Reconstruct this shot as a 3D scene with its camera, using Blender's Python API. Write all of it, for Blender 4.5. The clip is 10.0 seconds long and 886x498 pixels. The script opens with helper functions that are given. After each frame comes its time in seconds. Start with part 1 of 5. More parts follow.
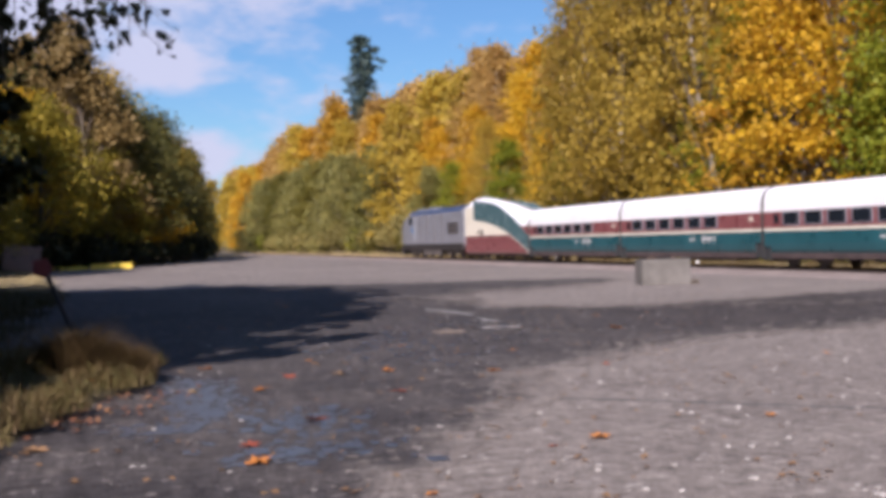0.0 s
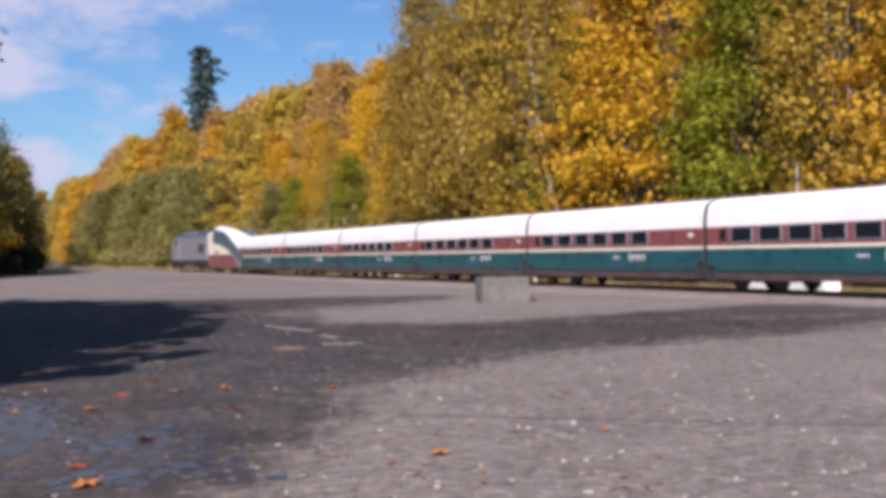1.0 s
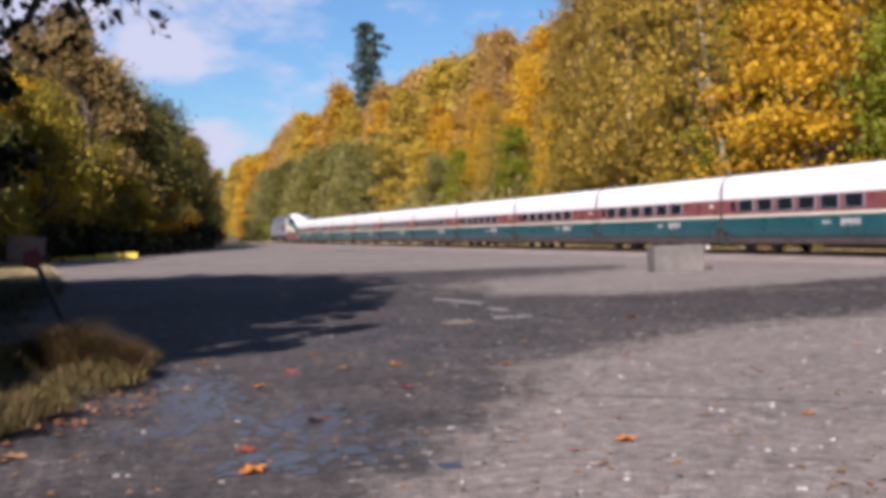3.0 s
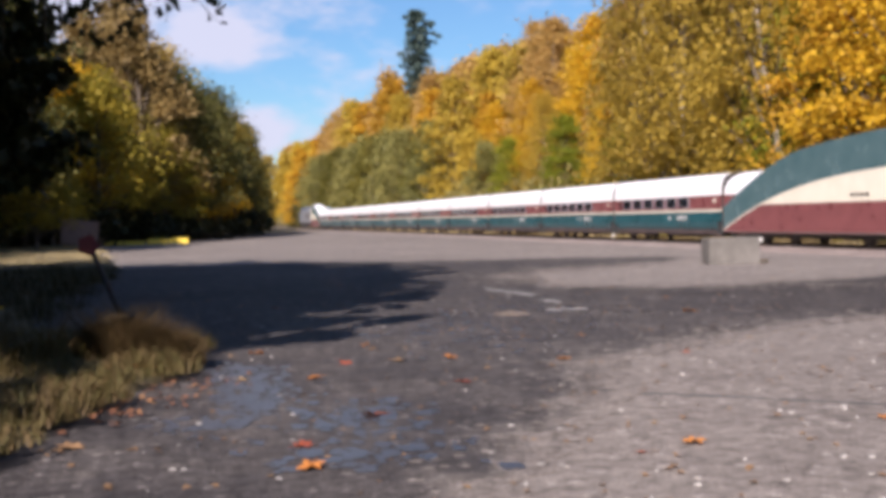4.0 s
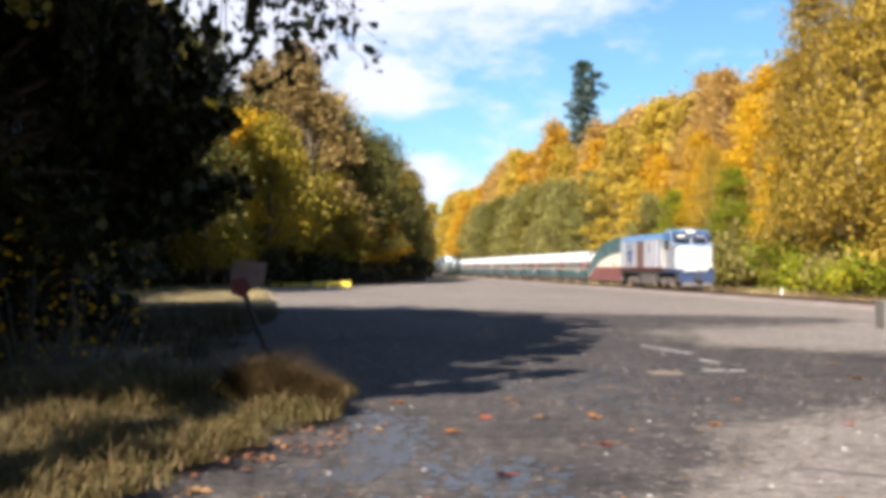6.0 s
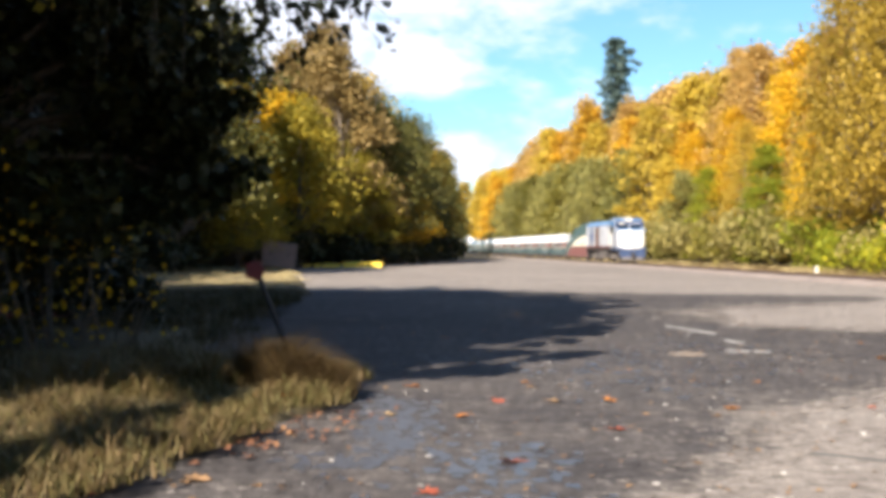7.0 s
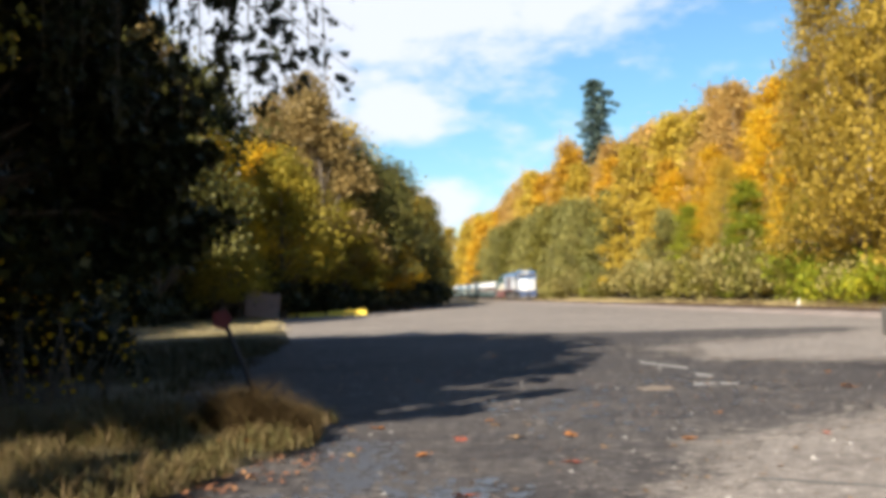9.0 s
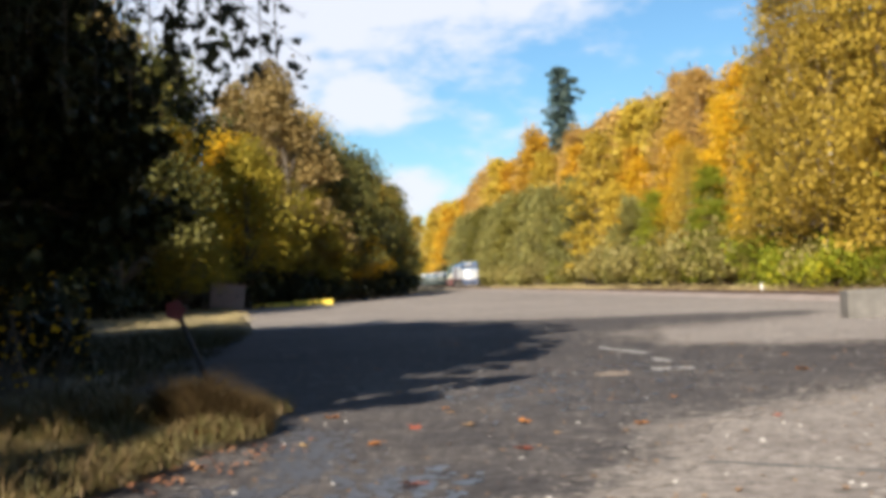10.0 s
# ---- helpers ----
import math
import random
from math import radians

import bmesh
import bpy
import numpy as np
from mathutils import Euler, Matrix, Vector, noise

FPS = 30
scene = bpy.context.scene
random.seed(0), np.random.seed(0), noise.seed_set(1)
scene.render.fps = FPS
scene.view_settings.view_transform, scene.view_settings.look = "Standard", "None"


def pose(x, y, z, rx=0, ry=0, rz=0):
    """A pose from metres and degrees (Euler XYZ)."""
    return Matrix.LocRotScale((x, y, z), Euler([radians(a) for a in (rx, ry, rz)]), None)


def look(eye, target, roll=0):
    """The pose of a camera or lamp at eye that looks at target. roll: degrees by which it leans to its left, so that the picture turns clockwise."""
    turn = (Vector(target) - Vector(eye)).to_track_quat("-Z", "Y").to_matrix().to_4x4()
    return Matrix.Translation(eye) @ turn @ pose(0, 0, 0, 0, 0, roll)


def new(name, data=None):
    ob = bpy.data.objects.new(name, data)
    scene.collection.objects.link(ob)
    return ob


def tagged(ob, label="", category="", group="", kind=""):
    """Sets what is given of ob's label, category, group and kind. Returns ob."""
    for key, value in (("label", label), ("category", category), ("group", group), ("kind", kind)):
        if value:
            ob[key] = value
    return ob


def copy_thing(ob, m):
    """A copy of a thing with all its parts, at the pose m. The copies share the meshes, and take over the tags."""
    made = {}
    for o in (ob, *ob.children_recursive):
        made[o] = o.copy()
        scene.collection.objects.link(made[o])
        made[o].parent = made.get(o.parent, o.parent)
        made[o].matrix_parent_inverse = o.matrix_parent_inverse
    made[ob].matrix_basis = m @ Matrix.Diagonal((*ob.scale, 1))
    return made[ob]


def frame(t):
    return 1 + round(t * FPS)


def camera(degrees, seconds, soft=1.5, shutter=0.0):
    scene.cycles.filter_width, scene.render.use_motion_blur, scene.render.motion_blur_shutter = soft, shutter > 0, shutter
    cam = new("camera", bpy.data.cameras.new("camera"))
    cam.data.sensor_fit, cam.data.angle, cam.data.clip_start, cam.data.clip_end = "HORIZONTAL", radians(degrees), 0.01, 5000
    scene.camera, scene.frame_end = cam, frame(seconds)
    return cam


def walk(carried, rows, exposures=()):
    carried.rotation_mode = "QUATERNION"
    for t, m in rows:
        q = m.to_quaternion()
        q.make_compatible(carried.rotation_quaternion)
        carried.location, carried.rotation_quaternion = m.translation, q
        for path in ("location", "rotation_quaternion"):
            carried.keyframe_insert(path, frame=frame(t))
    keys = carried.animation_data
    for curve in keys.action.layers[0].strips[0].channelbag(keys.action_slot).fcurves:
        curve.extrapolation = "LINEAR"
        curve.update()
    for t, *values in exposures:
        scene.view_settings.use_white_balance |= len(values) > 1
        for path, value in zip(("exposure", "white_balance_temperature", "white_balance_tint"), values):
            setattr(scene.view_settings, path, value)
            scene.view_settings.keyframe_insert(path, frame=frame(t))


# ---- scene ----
cam = camera(44.0, 10.0, soft=5.0)
# seconds, place, pitch, roll and heading of the hand-held camera
PATH = [
    (0, -0.239, -0.595, 1.484, -0.46, 1.71, -16.76),
    (0.5, -0.260, -0.572, 1.483, 1.58, 1.16, -21.03),
    (1, -0.228, -0.566, 1.482, 0.21, 1.03, -25.01),
    (1.5, -0.203, -0.596, 1.497, -0.76, 1.57, -27.13),
    (2, -0.131, -0.362, 1.495, -0.81, 1.80, -25.38),
    (2.5, -0.092, -0.143, 1.480, -0.70, 1.98, -20.27),
    (3, -0.073, 0.045, 1.479, -1.11, 2.09, -16.41),
    (3.2, -0.075, 0.090, 1.484, -1.46, 2.04, -15.58),
    (4.3, -0.130, 0.320, 1.516, -1.60, 1.20, -13.13),
    (4.5, -0.132, 0.343, 1.521, -1.00, 1.10, -12.33),
    (5, -0.085, 0.355, 1.540, -0.07, 0.79, -10.19),
    (5.5, -0.006, 0.449, 1.538, 0.60, 0.17, -7.81),
    (6, 0.092, 0.490, 1.537, 0.99, -0.33, -5.49),
    (6.2, 0.151, 0.510, 1.539, 0.62, -0.41, -4.53),
    (7.3, 0.380, 0.680, 1.566, -0.08, 0.11, -3.71),
    (7.5, 0.407, 0.690, 1.567, 1.15, 0.13, -4.31),
    (8, 0.461, 0.599, 1.557, 2.62, 0.28, -4.07),
    (8.5, 0.539, 0.461, 1.522, 2.21, 1.24, -2.92),
    (9, 0.619, 0.410, 1.513, 2.31, 2.01, -4.36),
    (9.5, 0.739, 0.431, 1.492, 2.18, 2.41, -5.68),
    (10, 0.784, 0.447, 1.498, 1.64, 2.68, -6.02),
]
walk(cam, [(t, pose(x, y, z, 90 + p, r, h)) for t, x, y, z, p, r, h in PATH],
     exposures=[(0, 0.80, 5950, 25), (1, 0.72, 5950, 25), (2.5, 0.79, 6000, 25), (4.5, 1.05, 6250, 21), (5.5, 1.29, 6400, 16), (7.3, 1.7, 6500, 12), (7.5, 1.68, 6500, 12), (8, 1.17, 6500, 10), (8.5, 1.34, 6550, 9), (9, 1.38, 6550, 9), (10, 1.28, 6550, 10)])

# ---- light ----
SUN_EL = 33.0
SUN_FROM = Vector((-0.5, -0.85, 0)).normalized()
sun_way = Vector((SUN_FROM.x, SUN_FROM.y, math.tan(radians(SUN_EL)))).normalized()
sun = new("sun", bpy.data.lights.new("sun", "SUN"))
sun.data.energy, sun.data.angle, sun.data.color = 5.0, radians(0.6), (1.0, 0.91, 0.78)
sun.matrix_world = look(sun_way * 100, (0, 0, 0))

world = bpy.data.worlds.new("sky")
scene.world = world
world.use_nodes = True
wt = world.node_tree
wt.nodes.clear()


def sky_nodes():
    n, l = wt.nodes, wt.links
    sky = n.new("ShaderNodeTexSky")
    sky.sky_type, sky.sun_disc = "NISHITA", False
    sky.sun_elevation, sky.sun_rotation = radians(SUN_EL), math.atan2(SUN_FROM.x, SUN_FROM.y)
    sky.air_density, sky.dust_density, sky.ozone_density = 1.2, 0.2, 2.0
    tint = n.new("ShaderNodeMix")
    tint.data_type, tint.blend_type = "RGBA", "MULTIPLY"
    tint.inputs[0].default_value = 1.0
    tint.inputs[7].default_value = (0.68, 0.99, 1.22, 1)
    l.new(sky.outputs[0], tint.inputs[6])
    co = n.new("ShaderNodeTexCoord")

    def puffs(scale, detail, seed):
        mp = n.new("ShaderNodeMapping")
        mp.inputs["Scale"].default_value = (scale, scale, scale * 2.2)
        mp.inputs["Location"].default_value = (seed, seed * 0.7, seed * 1.3)
        l.new(co.outputs["Generated"], mp.inputs[0])
        t = n.new("ShaderNodeTexNoise")
        t.inputs["Scale"].default_value, t.inputs["Detail"].default_value = 1.0, detail
        t.inputs["Roughness"].default_value = 0.55
        l.new(mp.outputs[0], t.inputs[0])
        return t.outputs[0]

    def maths(op, a, b=None, c=None):
        m = n.new("ShaderNodeMath")
        m.operation = op
        for i, v in enumerate((a, b, c)):
            if v is None:
                continue
            if isinstance(v, (int, float)):
                m.inputs[i].default_value = v
            else:
                l.new(v, m.inputs[i])
        return m.outputs[0]

    rough = puffs(9.0, 6.0, 3.1)
    total = None
    # cloud banks: heading and height of the middle, half width and half height, in degrees
    for az, el, wide, high, gain in CLOUDS:
        mp = n.new("ShaderNodeMapping")
        mp.vector_type = "TEXTURE"
        mp.inputs["Rotation"].default_value = (0, radians(-el), radians(90 - az))
        l.new(co.outputs["Generated"], mp.inputs[0])
        sep = n.new("ShaderNodeSeparateXYZ")
        l.new(mp.outputs[0], sep.inputs[0])
        a = maths("DIVIDE", sep.outputs[1], math.sin(radians(wide)))
        b = maths("DIVIDE", sep.outputs[2], math.sin(radians(high)))
        r = maths("SQRT", maths("ADD", maths("MULTIPLY", a, a), maths("MULTIPLY", b, b)))
        front = maths("GREATER_THAN", sep.outputs[0], 0.0)
        body = maths("MULTIPLY", maths("MULTIPLY", maths("SUBTRACT", 1.15, r), gain), front)
        total = body if total is None else maths("MAXIMUM", total, body)
    dense = maths("ADD", total, maths("MULTIPLY", maths("SUBTRACT", rough, 0.5), 1.7))
    dense = maths("ADD", dense, maths("MULTIPLY", maths("SUBTRACT", puffs(26.0, 5.0, 7.7), 0.5), 1.9))
    ramp = n.new("ShaderNodeMapRange")
    ramp.interpolation_type = "SMOOTHSTEP"
    ramp.inputs["From Min"].default_value, ramp.inputs["From Max"].default_value = -0.15, 1.05
    l.new(dense, ramp.inputs[0])
    cover = maths("MULTIPLY", ramp.outputs[0], 0.92)
    mix = n.new("ShaderNodeMix")
    mix.data_type = "RGBA"
    mix.inputs[7].default_value = (8.2, 8.5, 9.5, 1)
    l.new(cover, mix.inputs[0])
    l.new(tint.outputs[2], mix.inputs[6])
    bg = n.new("ShaderNodeBackground")
    bg.inputs[1].default_value = 0.046
    l.new(mix.outputs[2], bg.inputs[0])
    out = n.new("ShaderNodeOutputWorld")
    l.new(bg.outputs[0], out.inputs[0])


CLOUDS = [(1.5, 16.0, 13.0, 5.2, 1.7), (11.0, 14.6, 5.0, 2.2, 1.2), (2.6, 9.4, 3.2, 1.9, 2.0), (-5.0, 12.0, 8.0, 5.0, 1.5), (4.5, 4.6, 2.1, 1.5, 1.8),
          (8.0, 4.2, 2.5, 0.8, 0.8), (-120, 30, 14, 5, 0.8), (95, 25, 14, 5, 0.8)]
sky_nodes()

# ---- materials ----


def material(name, rough=0.6, metal=0.0, spec=0.5):
    m = bpy.data.materials.new(name)
    m.use_nodes = True
    b = m.node_tree.nodes["Principled BSDF"]
    b.inputs["Roughness"].default_value, b.inputs["Metallic"].default_value = rough, metal
    b.inputs["Specular IOR Level"].default_value = spec
    return m, m.node_tree.nodes, m.node_tree.links, b


def ramp_node(nodes, stops):
    r = nodes.new("ShaderNodeValToRGB")
    e = r.color_ramp.elements
    while len(e) < len(stops):
        e.new(0.5)
    for k, (p, c) in zip(e, stops):
        k.position, k.color = p, (*c, 1)
    return r


def noise_node(nodes, links, scale, detail=4.0, rough=0.55, space="Object", stretch=None):
    co = nodes.new("ShaderNodeTexCoord")
    t = nodes.new("ShaderNodeTexNoise")
    t.inputs["Scale"].default_value, t.inputs["Detail"].default_value, t.inputs["Roughness"].default_value = scale, detail, rough
    if stretch:
        mp = nodes.new("ShaderNodeMapping")
        mp.inputs["Scale"].default_value = stretch
        links.new(co.outputs[space], mp.inputs[0])
        links.new(mp.outputs[0], t.inputs[0])
    else:
        links.new(co.outputs[space], t.inputs[0])
    return t


def bump_on(nodes, links, b, height, strength=0.3, distance=0.02):
    bp = nodes.new("ShaderNodeBump")
    bp.inputs["Strength"].default_value, bp.inputs["Distance"].default_value = strength, distance
    links.new(height, bp.inputs["Height"])
    links.new(bp.outputs[0], b.inputs["Normal"])


def surface(name, dark, light, scale=3.0, rough=0.6, metal=0.0, grain=40.0, relief=0.2, stretch=None, spec=0.5):
    """Two-scale stained surface: a broad stain and a fine grain."""
    m, n, l, b = material(name, rough, metal, spec)
    big, fine = noise_node(n, l, scale, 5, 0.6, stretch=stretch), noise_node(n, l, grain, 3)
    mx = n.new("ShaderNodeMath")
    mx.operation = "MULTIPLY_ADD"
    l.new(fine.outputs[0], mx.inputs[0])
    mx.inputs[1].default_value = 0.35
    sc = n.new("ShaderNodeMath")
    sc.operation = "MULTIPLY"
    sc.inputs[1].default_value = 0.65
    l.new(big.outputs[0], sc.inputs[0])
    l.new(sc.outputs[0], mx.inputs[2])
    r = ramp_node(n, [(0.3, dark), (0.7, light)])
    l.new(mx.outputs[0], r.inputs[0])
    l.new(r.outputs[0], b.inputs["Base Color"])
    rr = n.new("ShaderNodeMapRange")
    rr.inputs["To Min"].default_value, rr.inputs["To Max"].default_value = max(0.05, rough - 0.12), min(1, rough + 0.12)
    l.new(big.outputs[0], rr.inputs[0])
    l.new(rr.outputs[0], b.inputs["Roughness"])
    if relief:
        bump_on(n, l, b, fine.outputs[0], relief, 0.01)
    return m


def leaf_material(name, stops, glow=0.48, rough=0.55):
    """Foliage: hue by tree and by leaf, part of the light passes through."""
    m, n, l, b = material(name, rough, spec=0.25)
    geo, info = n.new("ShaderNodeNewGeometry"), n.new("ShaderNodeObjectInfo")
    patch = noise_node(n, l, 0.35, 2)
    a = n.new("ShaderNodeMath")
    a.operation = "MULTIPLY_ADD"
    l.new(geo.outputs["Random Per Island"], a.inputs[0])
    a.inputs[1].default_value = 0.38
    c = n.new("ShaderNodeMath")
    c.operation = "MULTIPLY"
    l.new(info.outputs["Random"], c.inputs[0])
    c.inputs[1].default_value = 0.3
    l.new(c.outputs[0], a.inputs[2])
    d = n.new("ShaderNodeMath")
    d.operation = "MULTIPLY_ADD"
    l.new(patch.outputs[0], d.inputs[0])
    d.inputs[1].default_value = 0.5
    l.new(a.outputs[0], d.inputs[2])
    e = n.new("ShaderNodeMath")
    e.operation = "SUBTRACT"
    l.new(d.outputs[0], e.inputs[0])
    e.inputs[1].default_value = 0.15
    r = ramp_node(n, stops)
    l.new(e.outputs[0], r.inputs[0])
    l.new(r.outputs[0], b.inputs["Base Color"])
    tr = n.new("ShaderNodeBsdfTranslucent")
    l.new(r.outputs[0], tr.inputs[0])
    mix = n.new("ShaderNodeMixShader")
    mix.inputs[0].default_value = glow
    l.new(b.outputs[0], mix.inputs[1])
    l.new(tr.outputs[0], mix.inputs[2])
    l.new(mix.outputs[0], n["Material Output"].inputs[0])
    return m


def lot_material(name, tones, pale_tone, wet_from, under=None, spec=0.3):
    """Stony surface in three tones, with pale stones; damp and smoother in places. under: the gravel that shows where the mesh is worn."""
    m, n, l, b = material(name, 0.8, spec=spec)
    broad, mid, grit = noise_node(n, l, 0.09, 4, 0.6), noise_node(n, l, 0.9, 5, 0.65), noise_node(n, l, 22.0, 3, 0.7)
    stones = n.new("ShaderNodeTexVoronoi")
    stones.inputs["Scale"].default_value = 16.0
    co = n.new("ShaderNodeTexCoord")
    l.new(co.outputs["Object"], stones.inputs[0])
    base = ramp_node(n, list(zip((0.3, 0.5, 0.72), tones)))
    add = n.new("ShaderNodeMath")
    add.operation = "MULTIPLY_ADD"
    l.new(mid.outputs[0], add.inputs[0])
    add.inputs[1].default_value = 0.45
    half = n.new("ShaderNodeMath")
    half.operation = "MULTIPLY_ADD"
    l.new(broad.outputs[0], half.inputs[0])
    half.inputs[1].default_value = 0.4
    gm = n.new("ShaderNodeMath")
    gm.operation = "MULTIPLY"
    l.new(grit.outputs[0], gm.inputs[0])
    gm.inputs[1].default_value = 0.2
    l.new(gm.outputs[0], half.inputs[2])
    l.new(half.outputs[0], add.inputs[2])
    l.new(add.outputs[0], base.inputs[0])
    pale = n.new("ShaderNodeMapRange")
    pale.inputs["From Min"].default_value, pale.inputs["From Max"].default_value = 0.82, 0.97
    l.new(stones.outputs["Color"], pale.inputs[0])
    mix = n.new("ShaderNodeMix")
    mix.data_type = "RGBA"
    mix.inputs[7].default_value = (*pale_tone, 1)
    l.new(pale.outputs[0], mix.inputs[0])
    l.new(base.outputs[0], mix.inputs[6])
    if under:
        worn = n.new("ShaderNodeAttribute")
        worn.attribute_name = "worn"
        gravel = ramp_node(n, list(zip((0.3, 0.5, 0.72), under)))
        l.new(add.outputs[0], gravel.inputs[0])
        patchy = n.new("ShaderNodeMath")
        patchy.operation = "MULTIPLY_ADD"
        l.new(noise_node(n, l, 1.7, 8, 0.72).outputs[0], patchy.inputs[0])
        patchy.inputs[1].default_value = 2.6
        l.new(worn.outputs["Fac"], patchy.inputs[2])
        keep = n.new("ShaderNodeMapRange")
        keep.inputs["From Min"].default_value, keep.inputs["From Max"].default_value = 2.0, 1.45
        l.new(patchy.outputs[0], keep.inputs[0])
        both = n.new("ShaderNodeMix")
        both.data_type = "RGBA"
        l.new(keep.outputs[0], both.inputs[0])
        l.new(gravel.outputs[0], both.inputs[6])
        l.new(base.outputs[0], both.inputs[7])
        l.new(both.outputs[2], mix.inputs[6])
    speck = noise_node(n, l, 55.0, 2, 0.7)
    sp = n.new("ShaderNodeMapRange")
    sp.inputs["From Min"].default_value, sp.inputs["From Max"].default_value = 0.3, 0.7
    sp.inputs["To Min"].default_value, sp.inputs["To Max"].default_value = 0.45, 1.52
    l.new(speck.outputs[0], sp.inputs[0])
    gr = n.new("ShaderNodeMapRange")
    gr.inputs["From Min"].default_value, gr.inputs["From Max"].default_value = 0.3, 0.7
    gr.inputs["To Min"].default_value, gr.inputs["To Max"].default_value = 0.52, 1.45
    l.new(noise_node(n, l, 7.0, 4, 0.7).outputs[0], gr.inputs[0])
    pr = n.new("ShaderNodeMath")
    pr.operation = "MULTIPLY"
    l.new(sp.outputs[0], pr.inputs[0])
    l.new(gr.outputs[0], pr.inputs[1])
    shade = n.new("ShaderNodeVectorMath")
    shade.operation = "SCALE"
    l.new(mix.outputs[2], shade.inputs[0])
    l.new(pr.outputs[0], shade.inputs["Scale"])
    l.new(shade.outputs[0], b.inputs["Base Color"])
    wet = n.new("ShaderNodeMapRange")
    wet.inputs["From Min"].default_value, wet.inputs["From Max"].default_value = 0.42, 0.6
    wet.inputs["To Min"].default_value, wet.inputs["To Max"].default_value = wet_from, 0.9
    l.new(mid.outputs[0], wet.inputs[0])
    l.new(wet.outputs[0], b.inputs["Roughness"])
    bump_on(n, l, b, grit.outputs[0], 0.5, 0.02)
    return m


GRAVEL = ((0.120, 0.104, 0.092), (0.185, 0.162, 0.144), (0.265, 0.236, 0.208))
LOT = lot_material("lot_gravel", GRAVEL, (0.34, 0.31, 0.28), 0.8, None, 0.1)
ASPHALT = lot_material("old_asphalt", ((0.028, 0.0258, 0.0262), (0.059, 0.0535, 0.0525), (0.132, 0.118, 0.110)), (0.20, 0.18, 0.165), 0.7, GRAVEL, 0.05)
BALLAST = surface("ballast", (0.13, 0.10, 0.09), (0.30, 0.25, 0.22), 1.2, 0.9, grain=18, relief=0.6)
SOIL = surface("forest_soil", (0.05, 0.04, 0.02), (0.16, 0.12, 0.05), 0.6, 0.95, grain=8, relief=0.4)
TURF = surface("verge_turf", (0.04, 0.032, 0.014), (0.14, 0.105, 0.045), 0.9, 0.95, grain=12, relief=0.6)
DRYTURF = surface("trackside_grass", (0.30, 0.24, 0.12), (0.52, 0.42, 0.24), 0.5, 0.95, grain=10, relief=0.5)
RAIL = surface("rail_steel", (0.10, 0.06, 0.045), (0.22, 0.15, 0.12), 4, 0.55, 0.6)
TIE = surface("sleeper_wood", (0.04, 0.03, 0.025), (0.12, 0.09, 0.07), 5, 0.9, grain=30)
CONCRETE = surface("weathered_concrete", (0.075, 0.07, 0.06), (0.18, 0.166, 0.15), 2.2, 0.9, grain=35, relief=0.5)
BARK = surface("bark", (0.05, 0.04, 0.03), (0.15, 0.12, 0.09), 3, 0.95, grain=25, relief=0.8, stretch=(3, 3, 0.5))
BIRCH = surface("pale_bark", (0.12, 0.10, 0.075), (0.36, 0.31, 0.25), 2, 0.85, grain=20, relief=0.5, stretch=(1, 1, 4))
WHITE = surface("white_roof_paint", (0.70, 0.70, 0.70), (0.84, 0.84, 0.83), 0.8, 0.35, grain=20, relief=0.03)
CREAM = surface("cream_paint", (0.68, 0.63, 0.50), (0.80, 0.75, 0.62), 1.5, 0.35, grain=20, relief=0.02)
MAROON = surface("maroon_paint", (0.15, 0.048, 0.05), (0.235, 0.08, 0.08), 1.5, 0.3, grain=20, relief=0.02)
GREEN = surface("evergreen_paint", (0.008, 0.055, 0.066), (0.018, 0.095, 0.112), 1.2, 0.3, grain=20, relief=0.02)
SWOOSH = surface("dark_teal_paint", (0.05, 0.105, 0.115), (0.10, 0.165, 0.175), 1.2, 0.25, grain=20, relief=0.02)
SILVER = surface("silver_paint", (0.32, 0.335, 0.375), (0.47, 0.485, 0.52), 1.5, 0.35, 0.35, grain=15, relief=0.04)
BLUE = surface("blue_paint", (0.04, 0.13, 0.28), (0.08, 0.20, 0.38), 1.2, 0.35, grain=20, relief=0.02)
NAVY = surface("navy_roof_paint", (0.010, 0.022, 0.055), (0.026, 0.05, 0.12), 1.2, 0.45, grain=20, relief=0.02)
NOSE = surface("white_nose_paint", (0.40, 0.41, 0.43), (0.52, 0.53, 0.55), 0.9, 0.3, 0.1, grain=15, relief=0.03)
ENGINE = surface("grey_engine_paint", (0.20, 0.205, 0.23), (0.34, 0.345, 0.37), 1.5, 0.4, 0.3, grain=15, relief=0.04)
EMBLEM = surface("deep_blue_emblem", (0.015, 0.05, 0.18), (0.03, 0.08, 0.26), 2, 0.4)
SKIRT = surface("grimy_skirt_paint", (0.03, 0.022, 0.022), (0.10, 0.07, 0.065), 1.6, 0.7, grain=14)
# red darkened for the sign in shade; the sill stripe shares it
RED = surface("darkened_red_paint", (0.10, 0.012, 0.012), (0.22, 0.025, 0.022), 3, 0.55)
DARK = surface("running_gear_grime", (0.012, 0.011, 0.012), (0.06, 0.05, 0.045), 2.5, 0.75, grain=25)
GREYGEAR = surface("dusty_truck_steel", (0.045, 0.04, 0.038), (0.15, 0.13, 0.12), 3.0, 0.7, grain=25)
RUBBER = surface("black_rubber", (0.012, 0.012, 0.013), (0.03, 0.03, 0.03), 4, 0.85)
BROWN = surface("brown_door_paint", (0.10, 0.055, 0.045), (0.18, 0.10, 0.08), 2, 0.6)
